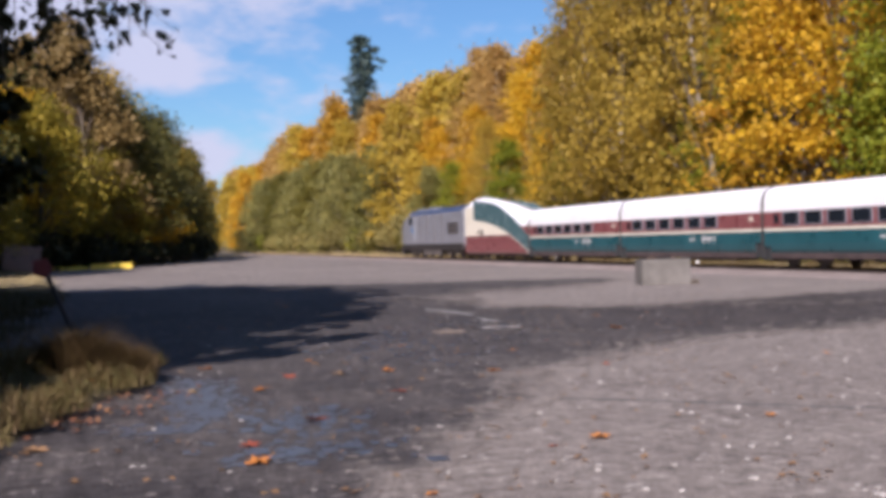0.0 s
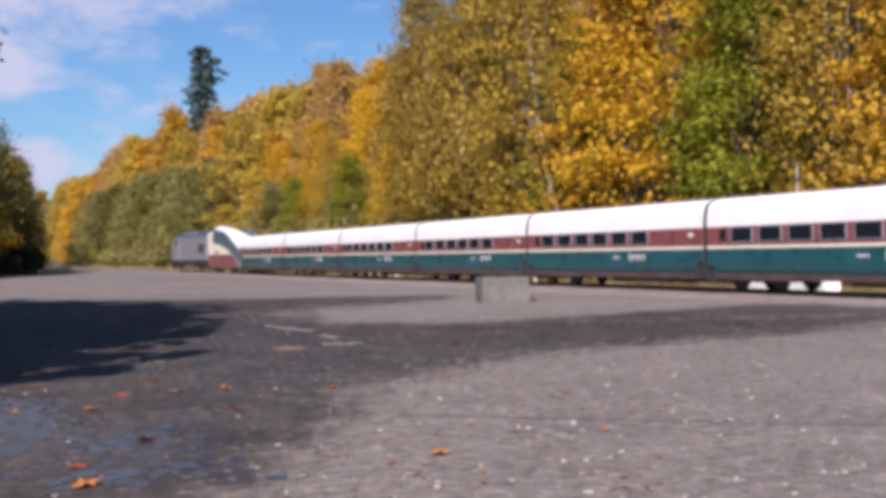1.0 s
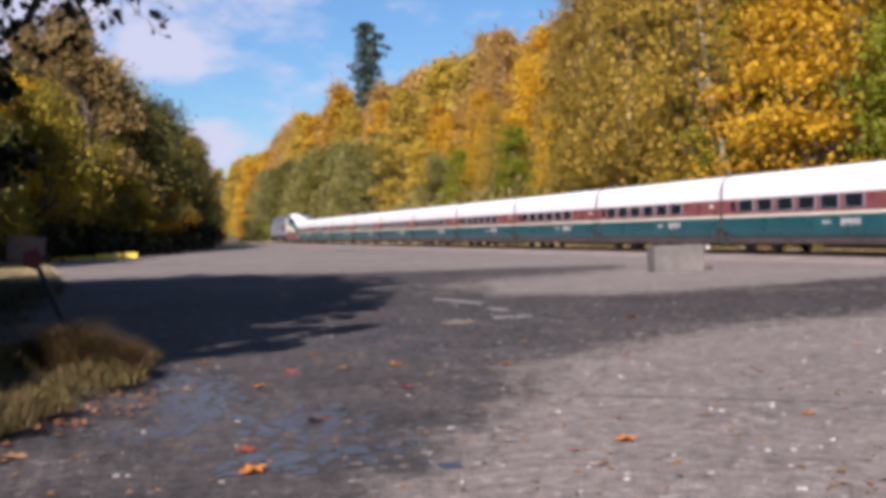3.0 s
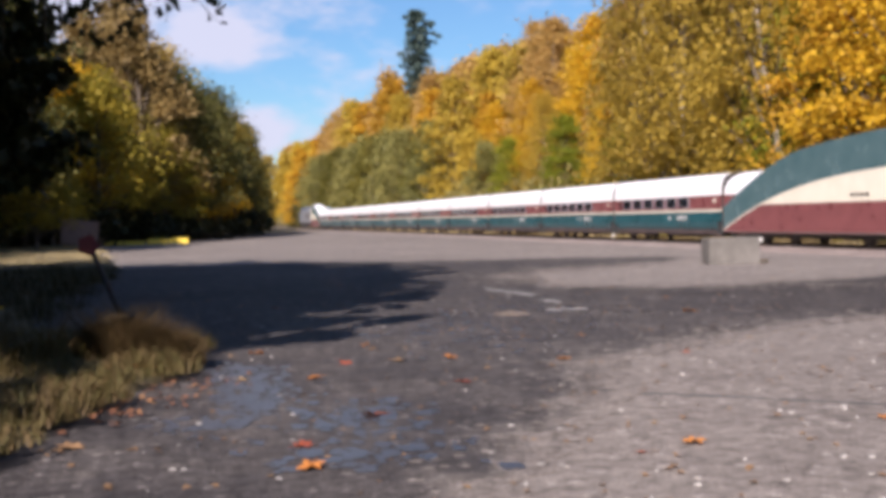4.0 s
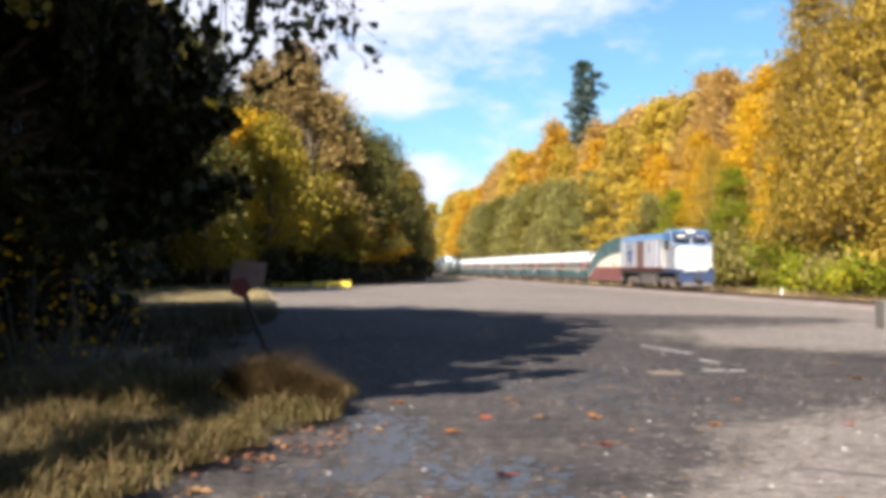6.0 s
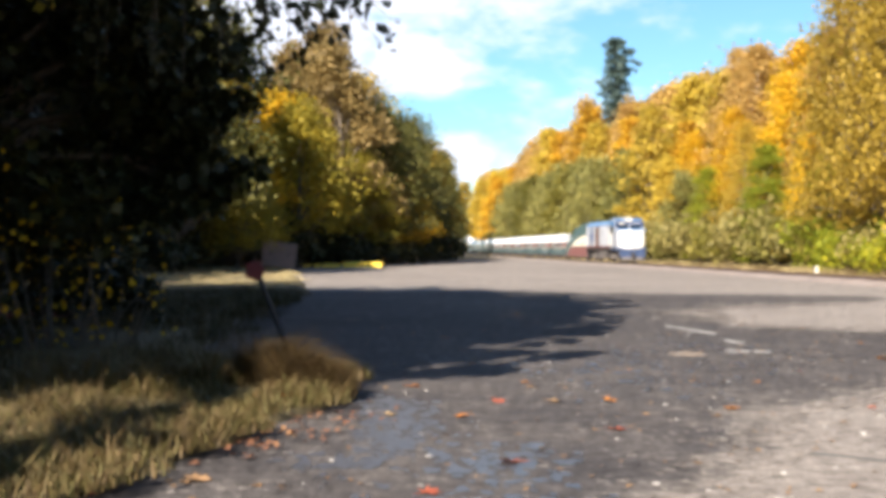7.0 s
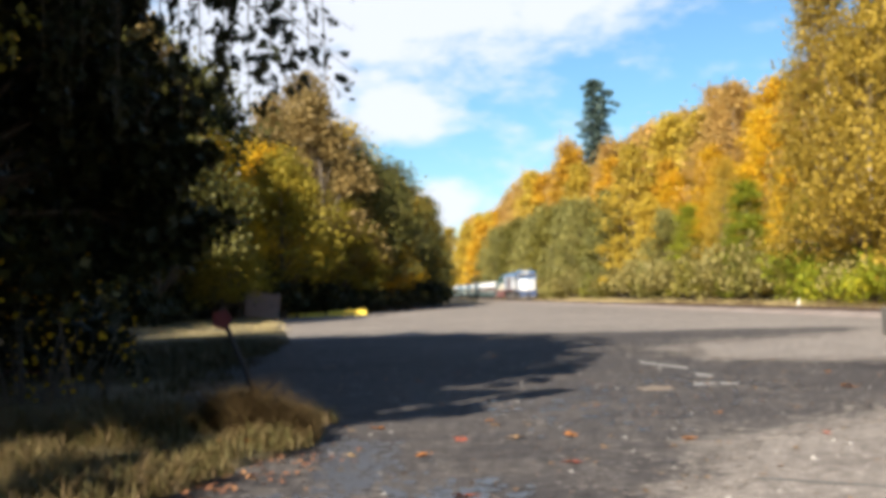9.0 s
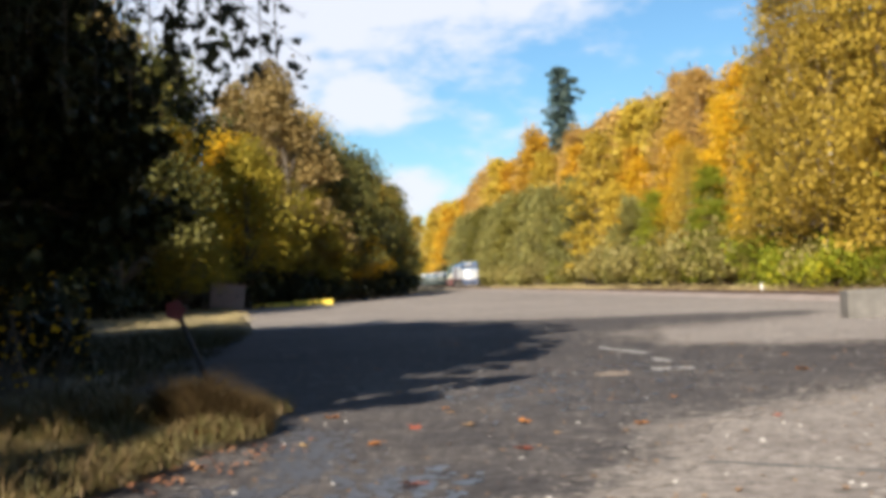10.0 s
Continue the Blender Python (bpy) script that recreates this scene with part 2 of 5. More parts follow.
YELLOW = surface("faded_yellow_paint", (0.55, 0.40, 0.04), (0.85, 0.66, 0.08), 3, 0.6)
BEIGE = surface("weathered_tan_panel", (0.19, 0.125, 0.10), (0.30, 0.21, 0.17), 1.2, 0.85)
LINE = surface("worn_line_paint", (0.16, 0.155, 0.15), (0.66, 0.65, 0.63), 9, 0.85, grain=35)
DAMP = surface("damp_asphalt", (0.022, 0.022, 0.025), (0.05, 0.048, 0.052), 3, 0.33, grain=30, relief=0.2, spec=0.45)
STRIP_TONE = surface("dark_strip_tone", (0.05, 0.047, 0.045), (0.10, 0.095, 0.09), 5, 0.85)
TANLIT = surface("tan_litter", (0.10, 0.08, 0.06), (0.26, 0.20, 0.15), 7, 0.9, grain=30)
CHIP = surface("pale_stone", (0.28, 0.26, 0.24), (0.50, 0.48, 0.45), 8, 0.85)
STRAW = leaf_material("dry_grass_blades", [(0.05, (0.055, 0.034, 0.018)), (0.4, (0.135, 0.09, 0.04)), (0.7, (0.11, 0.10, 0.032)), (0.95, (0.20, 0.145, 0.06))], 0.2)
DRYGRASS = leaf_material("pale_dry_grass", [(0.1, (0.28, 0.21, 0.10)), (0.5, (0.44, 0.35, 0.18)), (0.9, (0.38, 0.34, 0.15))], 0.25)
# grass colour darkened for the bank in the trees' shade
SHADE_GRASS = leaf_material("shade_darkened_grass", [(0.1, (0.03, 0.022, 0.01)), (0.5, (0.07, 0.055, 0.02)), (0.9, (0.06, 0.065, 0.018))], 0.2)
LITTER = leaf_material("fallen_leaf_litter", [(0.1, (0.12, 0.07, 0.035)), (0.5, (0.27, 0.16, 0.08)), (0.9, (0.36, 0.26, 0.12))], 0.15)
ORANGE = leaf_material("orange_leaf", [(0.0, (0.34, 0.11, 0.025)), (1.0, (0.46, 0.20, 0.05))], 0.1)
RUST = leaf_material("rust_leaf", [(0.05, (0.09, 0.04, 0.022)), (0.5, (0.19, 0.085, 0.045)), (0.95, (0.38, 0.22, 0.09))], 0.1)
REDLEAF = leaf_material("red_leaf", [(0.0, (0.24, 0.05, 0.03)), (1.0, (0.32, 0.09, 0.04))], 0.1)


def glass_material():
    m, n, l, b = material("tinted_window_glass", 0.06, spec=0.6)
    b.inputs["Base Color"].default_value = (0.012, 0.016, 0.022, 1)
    t = noise_node(n, l, 1.3, 2)
    r = n.new("ShaderNodeMapRange")
    r.inputs["To Min"].default_value, r.inputs["To Max"].default_value = 0.04, 0.16
    l.new(t.outputs[0], r.inputs[0])
    l.new(r.outputs[0], b.inputs["Roughness"])
    return m


GLASS = glass_material()
GOLD = leaf_material("golden_leaf", [(0.05, (0.34, 0.20, 0.015)), (0.45, (0.66, 0.40, 0.018)), (0.95, (0.78, 0.56, 0.03))])
AMBER = leaf_material("amber_leaf", [(0.05, (0.32, 0.17, 0.02)), (0.45, (0.58, 0.335, 0.025)), (0.95, (0.70, 0.47, 0.04))])
TAWNY = leaf_material("tawny_yellow_leaf", [(0.05, (0.28, 0.20, 0.035)), (0.45, (0.54, 0.39, 0.05)), (0.95, (0.66, 0.50, 0.07))])
RUSSET = leaf_material("russet_leaf", [(0.05, (0.30, 0.18, 0.06)), (0.5, (0.54, 0.345, 0.10)), (0.95, (0.62, 0.44, 0.14))])
OCHRE = leaf_material("ochre_leaf", [(0.05, (0.17, 0.12, 0.02)), (0.5, (0.43, 0.295, 0.04)), (0.95, (0.54, 0.39, 0.06))])
LIME = leaf_material("yellow_green_leaf", [(0.05, (0.10, 0.14, 0.012)), (0.5, (0.27, 0.29, 0.022)), (0.95, (0.52, 0.42, 0.025))])
OLIVE = leaf_material("olive_leaf", [(0.05, (0.06, 0.065, 0.015)), (0.5, (0.18, 0.16, 0.03)), (0.95, (0.34, 0.27, 0.05))])
DUSK = leaf_material("dark_green_leaf", [(0.05, (0.045, 0.05, 0.014)), (0.5, (0.12, 0.115, 0.03)), (0.8, (0.20, 0.17, 0.04)), (0.98, (0.32, 0.23, 0.04))], 0.4)
MOSSGOLD = leaf_material("olive_gold_leaf", [(0.05, (0.10, 0.095, 0.014)), (0.5, (0.26, 0.215, 0.028)), (0.95, (0.48, 0.35, 0.035))])
UMBER = leaf_material("dull_brown_leaf", [(0.05, (0.14, 0.10, 0.04)), (0.5, (0.27, 0.19, 0.07)), (0.95, (0.38, 0.27, 0.09))])
WILLOW = leaf_material("grey_green_leaf", [(0.05, (0.13, 0.13, 0.04)), (0.5, (0.27, 0.25, 0.075)), (0.95, (0.42, 0.35, 0.11))])
BRUSH = leaf_material("dry_brush", [(0.05, (0.16, 0.14, 0.045)), (0.5, (0.29, 0.245, 0.08)), (0.95, (0.41, 0.335, 0.115))])
# leaf colour darkened to near black for foliage that stands in shade
SHADE = leaf_material("shade_dark_leaf", [(0.05, (0.010, 0.014, 0.005)), (0.6, (0.030, 0.032, 0.009)), (0.95, (0.16, 0.13, 0.02))], 0.12)
# needles lightened and blued to stand for distant haze
NEEDLE = leaf_material("hazed_fir_needle", [(0.05, (0.03, 0.05, 0.045)), (0.5, (0.05, 0.08, 0.07)), (0.95, (0.07, 0.10, 0.08))], 0.1)

# ---- building helpers ----


def link(name, me, mats, parent=None, label=""):
    ob = new(name, me)
    for m in mats if isinstance(mats, (list, tuple)) else [mats]:
        if m.name not in me.materials:
            me.materials.append(m)
    if parent:
        ob.parent = parent
    if label:
        ob["label"] = label
    return ob


def part(name, bm, mat, parent=None, label="", smooth=False):
    me = bpy.data.meshes.new(name)
    bm.to_mesh(me)
    bm.free()
    if smooth:
        me.polygons.foreach_set("use_smooth", [True] * len(me.polygons))
    return link(name, me, mat, parent, label)


def box(x0, x1, y0, y1, z0, z1, bevel=0.0, bm=None):
    own = bm is None
    b2 = bmesh.new()
    bmesh.ops.create_cube(b2, size=1)
    for v in b2.verts:
        v.co = Vector((x0 + (v.co.x + 0.5) * (x1 - x0), y0 + (v.co.y + 0.5) * (y1 - y0), z0 + (v.co.z + 0.5) * (z1 - z0)))
    if bevel:
        bmesh.ops.bevel(b2, geom=b2.edges[:], offset=bevel, segments=2, affect="EDGES", profile=0.6)
    if own:
        return b2
    tmp = bpy.data.meshes.new("tmp")
    b2.to_mesh(tmp)
    b2.free()
    bm.from_mesh(tmp)
    bpy.data.meshes.remove(tmp)
    return bm


def loft(profile_at, ys, cap=True):
    """Skin through closed cross-sections [(x, z)] given at each y."""
    bm = bmesh.new()
    rings = [[bm.verts.new((x, y, z)) for x, z in profile_at(y)] for y in ys]
    for a, b in zip(rings, rings[1:]):
        for i in range(len(a)):
            j = (i + 1) % len(a)
            bm.faces.new((a[i], a[j], b[j], b[i]))
    if cap:
        bm.faces.new(rings[0][::-1])
        bm.faces.new(rings[-1])
    bmesh.ops.recalc_face_normals(bm, faces=bm.faces[:])
    return bm


def strip(points, x0, x1):
    """A plate of outline points (y, z) between x0 and x1."""
    bm = bmesh.new()
    a = [bm.verts.new((x0, y, z)) for y, z in points]
    b = [bm.verts.new((x1, y, z)) for y, z in points]
    bm.faces.new(a)
    bm.faces.new(b[::-1])
    for i in range(len(a)):
        j = (i + 1) % len(a)
        bm.faces.new((a[i], b[i], b[j], a[j]))
    bmesh.ops.recalc_face_normals(bm, faces=bm.faces[:])
    return bm


def tube(bm, a, b, ra, rb, sides=7):
    a, b = Vector(a), Vector(b)
    q = (b - a).to_track_quat("Z", "Y")
    ring = []
    for c, r in ((a, ra), (b, rb)):
        ring.append([bm.verts.new(c + q @ Vector((r * math.cos(2 * math.pi * k / sides), r * math.sin(2 * math.pi * k / sides), 0))) for k in range(sides)])
    for k in range(sides):
        j = (k + 1) % sides
        bm.faces.new((ring[0][k], ring[0][j], ring[1][j], ring[1][k]))
    bm.faces.new(ring[1])
    return bm


def disc_wheel(x0, x1, y, z, r):
    bm = bmesh.new()
    for xa, xb, ra in ((x0, x1, r), (x0 - 0.012, x0 + 0.02, r * 0.45)):
        tube(bm, (xa, y, z), (xb, y, z), ra, ra, 18)
        tube(bm, (xb, y, z), (xa, y, z), ra, ra * 0.98, 18)
    return bm


def leaves_mesh(name, centres, radii, counts, size, rng, flat=0.35, droop=0.0, stray=0.0):
    """Kite-shaped leaves, scattered about clump centres and folded along the midrib."""
    pts = []
    for c, r, k in zip(centres, radii, counts):
        v = rng.normal(size=(k, 3))
        v /= np.linalg.norm(v, axis=1)[:, None] + 1e-9
        d = rng.random(k) ** 0.45 * (1 + stray * rng.random(k) ** 3)
        pts.append(np.asarray(c) + v * d[:, None] * np.asarray(r))
    p = np.concatenate(pts)
    n = len(p)
    nor = rng.normal(size=(n, 3))
    nor[:, 2] += flat * 2 + 0.2
    nor /= np.linalg.norm(nor, axis=1)[:, None]
    t = np.cross(nor, rng.normal(size=(n, 3)))
    t /= np.linalg.norm(t, axis=1)[:, None] + 1e-9
    t[:, 2] -= droop
    b = np.cross(nor, t)
    s = size * (0.6 + 0.8 * rng.random(n))[:, None]
    co = np.empty((n, 4, 3))
    co[:, 0] = p - t * s * 0.55
    co[:, 1] = p + b * s * 0.42 + nor * s * 0.12
    co[:, 2] = p + t * s * 0.6
    co[:, 3] = p - b * s * 0.42 + nor * s * 0.12
    me = bpy.data.meshes.new(name)
    me.vertices.add(4 * n)
    me.vertices.foreach_set("co", co.ravel())
    base = np.arange(n) * 4
    tri = np.stack([base, base + 1, base + 2, base, base + 2, base + 3], 1).ravel()
    me.loops.add(6 * n)
    me.loops.foreach_set("vertex_index", tri.astype(np.int32))
    me.polygons.add(2 * n)
    me.polygons.foreach_set("loop_start", np.arange(2 * n, dtype=np.int32) * 3)
    me.update(calc_edges=True)
    me.validate()
    return me


def tree(name, h, spread, base, seed, mat, bark=BARK, clumps=70, leaves=6500, size=0.34, trunk_r=0.25, lean=(0, 0), top=0.55, twigs=True, clump_r=(0.7, 1.5), droop=0.0, layer=0.6):
    """Trunk, limbs to the clumps, and a crown of loose leaves with gaps."""
    rng = np.random.default_rng(seed)
    root = new(name)
    bm = bmesh.new()
    last, segs = Vector((0, 0, -0.4)), 7
    spine = [last]
    for k in range(1, segs + 1):
        f = k / segs
        here = Vector((lean[0] * f * h + rng.normal() * 0.12 * f * 2, lean[1] * f * h + rng.normal() * 0.12 * f * 2, h * 0.95 * f))
        tube(bm, last, here, trunk_r * (1.0 - 0.9 * (f - 1 / segs)) * (1.25 if k == 1 else 1), trunk_r * (1.0 - 0.9 * f), 8)
        spine.append(here)
        last = here
    limbs = bmesh.new()
    cen, rad, cnt = [], [], []
    for k in range(clumps):
        f = base + (1 - base) * (k + rng.random()) / clumps
        g = (f - base) / (1 - base)
        wide = spread * (math.sin(math.pi * min(1, (g * 0.86 + 0.14)) ** top) * 0.95 + 0.12)
        a = rng.random() * 2 * math.pi
        r = wide * (0.35 + 0.65 * rng.random() ** 0.6)
        ax = spine[min(segs, int(f * segs))]
        c = Vector((ax.x + r * math.cos(a), ax.y + r * math.sin(a), h * f + rng.normal() * 0.3))
        cr = clump_r[0] + (clump_r[1] - clump_r[0]) * rng.random()
        cen.append(c)
        rad.append((cr, cr, cr * (layer + 0.9 * droop)))
        cnt.append(max(8, int(leaves / clumps * (0.5 + rng.random()))))
        if twigs and k % 2 == 0:
            low = spine[max(0, min(segs, int(max(0.15, f - 0.16) * segs)))]
            mid = low.lerp(c, 0.55) + Vector((0, 0, 0.3))
            tube(limbs, low, mid, trunk_r * 0.28 * (1.1 - f), trunk_r * 0.16 * (1.1 - f) + 0.012, 5)
            tube(limbs, mid, c, trunk_r * 0.16 * (1.1 - f) + 0.012, 0.012, 5)
    part("trunk", bm, bark, root, smooth=True)
    tagged(part("limb_work", limbs, BARK, root, smooth=True), kind="stuff")
    link("crown", leaves_mesh("crown", cen, rad, cnt, size, rng, droop=droop, stray=0.9), mat, root)
    return root


def conifer(name, h, spread, seed, mat):
    """Old fir with a blunt, broken top, a second leader and ragged layered boughs."""
    rng = np.random.default_rng(seed)
    root = new(name)
    bm = bmesh.new()
    tube(bm, (0, 0, -0.5), (0, 0, h * 0.97), h * 0.012, 0.05, 8)
    tube(bm, (0, 0, h * 0.84), (2.0, 0, h * 0.93), 0.12, 0.04, 7)
    cen, rad, cnt = [], [], []
    for k in range(150):
        f = 0.25 + 0.75 * (k / 150)
        a = k * 2.4 + rng.random()
        wide = spread * min(1.0, (1.04 - f) * 5.5) ** 0.6 * (0.45 + 0.6 * rng.random()) + 0.4
        off = 0.0 if f < 0.84 or f > 0.95 or k % 2 else 1.6
        tip = Vector((off + wide * math.cos(a), wide * math.sin(a), h * f - wide * 0.22))
        tube(bm, (off * 0.9, 0, h * f), tip, 0.07, 0.015, 5)
        for s in (0.3, 0.65, 1.0):
            cen.append(Vector((off, 0, h * f)).lerp(tip, s))
            rad.append((0.85, 0.85, 0.5))
            cnt.append(26)
    part("trunk", bm, BARK, root)
    link("crown", leaves_mesh("crown", cen, rad, cnt, 0.45, rng, droop=0.4), mat, root)
    return root


def bush(name, w, h, seed, mat, leaves=900, size=0.22):
    rng = np.random.default_rng(seed)
    root = new(name)
    bm = bmesh.new()
    cen, rad, cnt = [], [], []
    for k in range(16):
        a, r = rng.random() * 6.283, w * rng.random() ** 0.6
        c = Vector((r * math.cos(a), r * math.sin(a), h * (0.25 + 0.65 * rng.random() * (1 - 0.5 * r / w))))
        tube(bm, (c.x * 0.25, c.y * 0.25, -0.2), c, 0.03, 0.008, 5)
        cen.append(c)
        rad.append((0.55 * w / 1.6 + 0.2,) * 2 + (0.34 * h,))
        cnt.append(leaves // 16)
    tagged(part("stem", bm, BARK, root), kind="stuff")
    link("foliage", leaves_mesh("foliage", cen, rad, cnt, size, rng, flat=0.1), mat, root)
    return root


def grass(name, spots, blades, height, seed, mat, label, lean=0.4):
    """Tapered blades about the spots (x, y, radius x, radius y, ground z)."""
    rng = np.random.default_rng(seed)
    co = []
    for (x, y, rx, ry, z), k in zip(spots, blades):
        a, r = rng.random(k) * 6.2832, np.sqrt(rng.random(k))
        p = np.stack([x + rx * r * np.cos(a), y + ry * r * np.sin(a), np.full(k, z)], 1)
        hh = height * (0.55 + 0.9 * rng.random()) * (0.4 + 0.8 * rng.random(k)) * (1.15 - 0.6 * r ** 2)
        d = rng.normal(size=(k, 3))
        d[:, 2] = 0
        d /= np.linalg.norm(d, axis=1)[:, None]
        w = 0.0045 + 0.004 * rng.random(k)
        side = np.stack([-d[:, 1], d[:, 0], d[:, 2]], 1) * w[:, None]
        mid = p + d * (hh * lean * 0.35)[:, None] + np.array([0, 0, 1]) * (hh * 0.6)[:, None]
        tip = p + d * (hh * lean * 1.1)[:, None] + np.array([0, 0, 1]) * hh[:, None]
        co.append(np.stack([p - side, p + side, mid + side * 0.7, tip, mid - side * 0.7], 1))
    co = np.concatenate(co)
    n = len(co)
    me = bpy.data.meshes.new(name)
    me.vertices.add(5 * n)
    me.vertices.foreach_set("co", co.ravel())
    b = np.arange(n) * 5
    tri = np.stack([b, b + 1, b + 2, b, b + 2, b + 4, b + 4, b + 2, b + 3], 1).ravel()
    me.loops.add(9 * n)
    me.loops.foreach_set("vertex_index", tri.astype(np.int32))
    me.polygons.add(3 * n)
    me.polygons.foreach_set("loop_start", np.arange(3 * n, dtype=np.int32) * 3)
    me.update(calc_edges=True)
    return tagged(link(name, me, mat), label, "grass", kind="stuff")


# ---- ground ----
from mathutils.geometry import delaunay_2d_cdt

TRACK_X, RAIL_Z = 26.7, -0.04


def rise(x, y):
    """Height of the ground: flat lot, a dip at the track bed, a wooded slope beyond it."""
    z = 0.0
    if x > 20:
        z -= 0.28 * min(1, (x - 20) / 4)
    if x > 34:
        z += 0.20 * min(x - 34, 70) * (1 - 0.25 * math.exp(-((y - 60) / 60) ** 2))
    if x < -9:
        z += 0.05 * min(-9 - x, 40)
    far = max(abs(x), abs(y - 150)) - 700
    return z * (1 - min(1, max(0, far / 800)))


def uneven(values):
    return sorted(set(round(v, 2) for v in values))


def ground_sheet():
    xs = uneven([-3500, -2000, -1200, -700, -300, -120, -60, -30, -18, -9, -6, -3, 0, 4, 8, 12, 16, 20, 22, 24, 29, 31.5, 34, 38, 44, 52, 62, 75, 90, 104, 140, 220, 400, 700, 1200, 2000, 3500])
    ys = uneven([-3500, -2000, -1000, -400, -150, -60, -30] + list(range(-20, 150, 5)) + [165, 180, 200, 230, 270, 320, 400, 500, 700, 850, 1200, 2000, 3500])
    bm = bmesh.new()
    grid = [[bm.verts.new((x, y, rise(x, y))) for x in xs] for y in ys]
    for j in range(len(ys) - 1):
        for i in range(len(xs) - 1):
            f = bm.faces.new((grid[j][i], grid[j][i + 1], grid[j + 1][i + 1], grid[j + 1][i]))
            cx, cy = (xs[i] + xs[i + 1]) / 2, (ys[j] + ys[j + 1]) / 2
            f.material_index = 3 if 20 < cx < 31.5 and -60 < cy < 700 else 1 if cx > 31.5 else (2 if cx < -9 or cy > 150 or cy < -60 else 0)
    ob = part("ground", bm, [LOT, DRYTURF, SOIL, BALLAST], smooth=True)
    # the wooded slope takes the forest soil
    for p in ob.data.polygons:
        if p.center.x > 34:
            p.material_index = 2
    return tagged(ob, "flat worn asphalt lot with loose gravel, rising to woods", "ground", kind="structure")


ground_sheet()


def apron():
    """Old asphalt that runs through the gravel lot, thin and broken along its edge."""
    rng = np.random.default_rng(12)
    rim = []
    for (x0, y0), (x1, y1) in zip(APRON, APRON[1:] + APRON[:1]):
        d = math.hypot(x1 - x0, y1 - y0)
        k = max(2, int(d / 0.12))
        wide = min(0.55, 0.05 + 0.02 * math.hypot(x0, y0))
        for i in range(k):
            f = i / k
            x, y = x0 + (x1 - x0) * f, y0 + (y1 - y0) * f
            p = Vector((x, y, 0))
            off = noise.fractal(p * 0.55, 0.7, 2.0, 5) * wide * 1.4 + rng.normal() * 0.05
            rim.append((x - off * (y1 - y0) / d, y + off * (x1 - x0) / d))
    pts = [Vector(p) for p in rim]
    inner = [Vector((x + rng.uniform(-0.1, 0.1), y + rng.uniform(-0.1, 0.1))) for y in np.arange(0, 42, 0.6).tolist() for x in np.arange(-2, 21, 0.6).tolist()]
    line = np.array(rim)

    def from_rim(p):
        return float(np.sqrt(((line - np.array((p.x, p.y))) ** 2).sum(1).min()))
    inner = [p for p in inner if from_rim(p) > 0.2]
    co, _, tris, *_ = delaunay_2d_cdt(pts + inner, [], [list(range(len(pts)))], 1, 1e-4)
    bm = bmesh.new()
    worn = bm.verts.layers.float.new("worn")
    vs = [bm.verts.new((p.x, p.y, 0.006)) for p in co]
    for v, p in zip(vs, co):
        v[worn] = max(0.0, 1 - from_rim(p) / (0.2 + 0.035 * p.length))
    for t in tris:
        bm.faces.new([vs[k] for k in t])
    bmesh.ops.recalc_face_normals(bm, faces=bm.faces[:])
    if sum(f.normal.z for f in bm.faces) < 0:
        bmesh.ops.reverse_faces(bm, faces=bm.faces[:])
    skirt = bmesh.ops.extrude_edge_only(bm, edges=[e for e in bm.edges if e.is_boundary])
    for v in skirt["geom"]:
        if isinstance(v, bmesh.types.BMVert):
            v.co.z = -0.02
    tagged(part("pavement", bm, ASPHALT), "old dark asphalt with a broken edge, littered with leaves", "pavement", kind="structure")


APRON = [(-8, -3), (-0.4, 1), (0.75, 4.2), (1.6, 5.76), (2.38, 6.98), (3.65, 9.1), (4.4, 10.5), (6.4, 12.0), (8.8, 13.0), (11.6, 13.4), (16, 14.1), (21, 15.1), (21, 22.0), (18.0, 22.6), (13, 20.8), (10.2, 20.6), (7.9, 22.7), (9, 27.8),
         (13.9, 29.3), (17.5, 33.5), (16.5, 36.0), (9.6, 38.2), (5.5, 40.5), (-3, 42.5), (-8, 42.5)]
apron()


def gravel_spill():
    """Flat spills of gravel over the asphalt's broken edge, larger far off where the edge is vaguer."""
    rng = np.random.default_rng(17)
    bm = bmesh.new()
    z = 0.008
    lit = APRON[1:12] + [APRON[15], APRON[16], APRON[17], APRON[18]]
    for (x0, y0), (x1, y1) in zip(lit, lit[1:]):
        d = math.hypot(x1 - x0, y1 - y0)
        for _ in range(int(d * 46)):
            f = rng.random()
            x, y = x0 + (x1 - x0) * f, y0 + (y1 - y0) * f
            far = math.hypot(x, y)
            off = abs(rng.normal()) * (0.12 + 0.034 * far)
            x, y = x - off * (y1 - y0) / d, y + off * (x1 - x0) / d
            r = (0.012 + 0.0026 * far) * (0.4 + 1.2 * rng.random() ** 2)
            z += 0.000008
            ring = [bm.verts.new((x + r * 1.2 * math.cos(a) * q, y + r * math.sin(a) * q, z)) for a, q in ((2 * math.pi * k / 9, 0.6 + 0.6 * rng.random()) for k in range(9))]
            bm.faces.new(ring)
    tagged(part("gravel_spill", bm, LOT), "loose gravel spilt over the asphalt's broken edge", "gravel", kind="stuff")


gravel_spill()


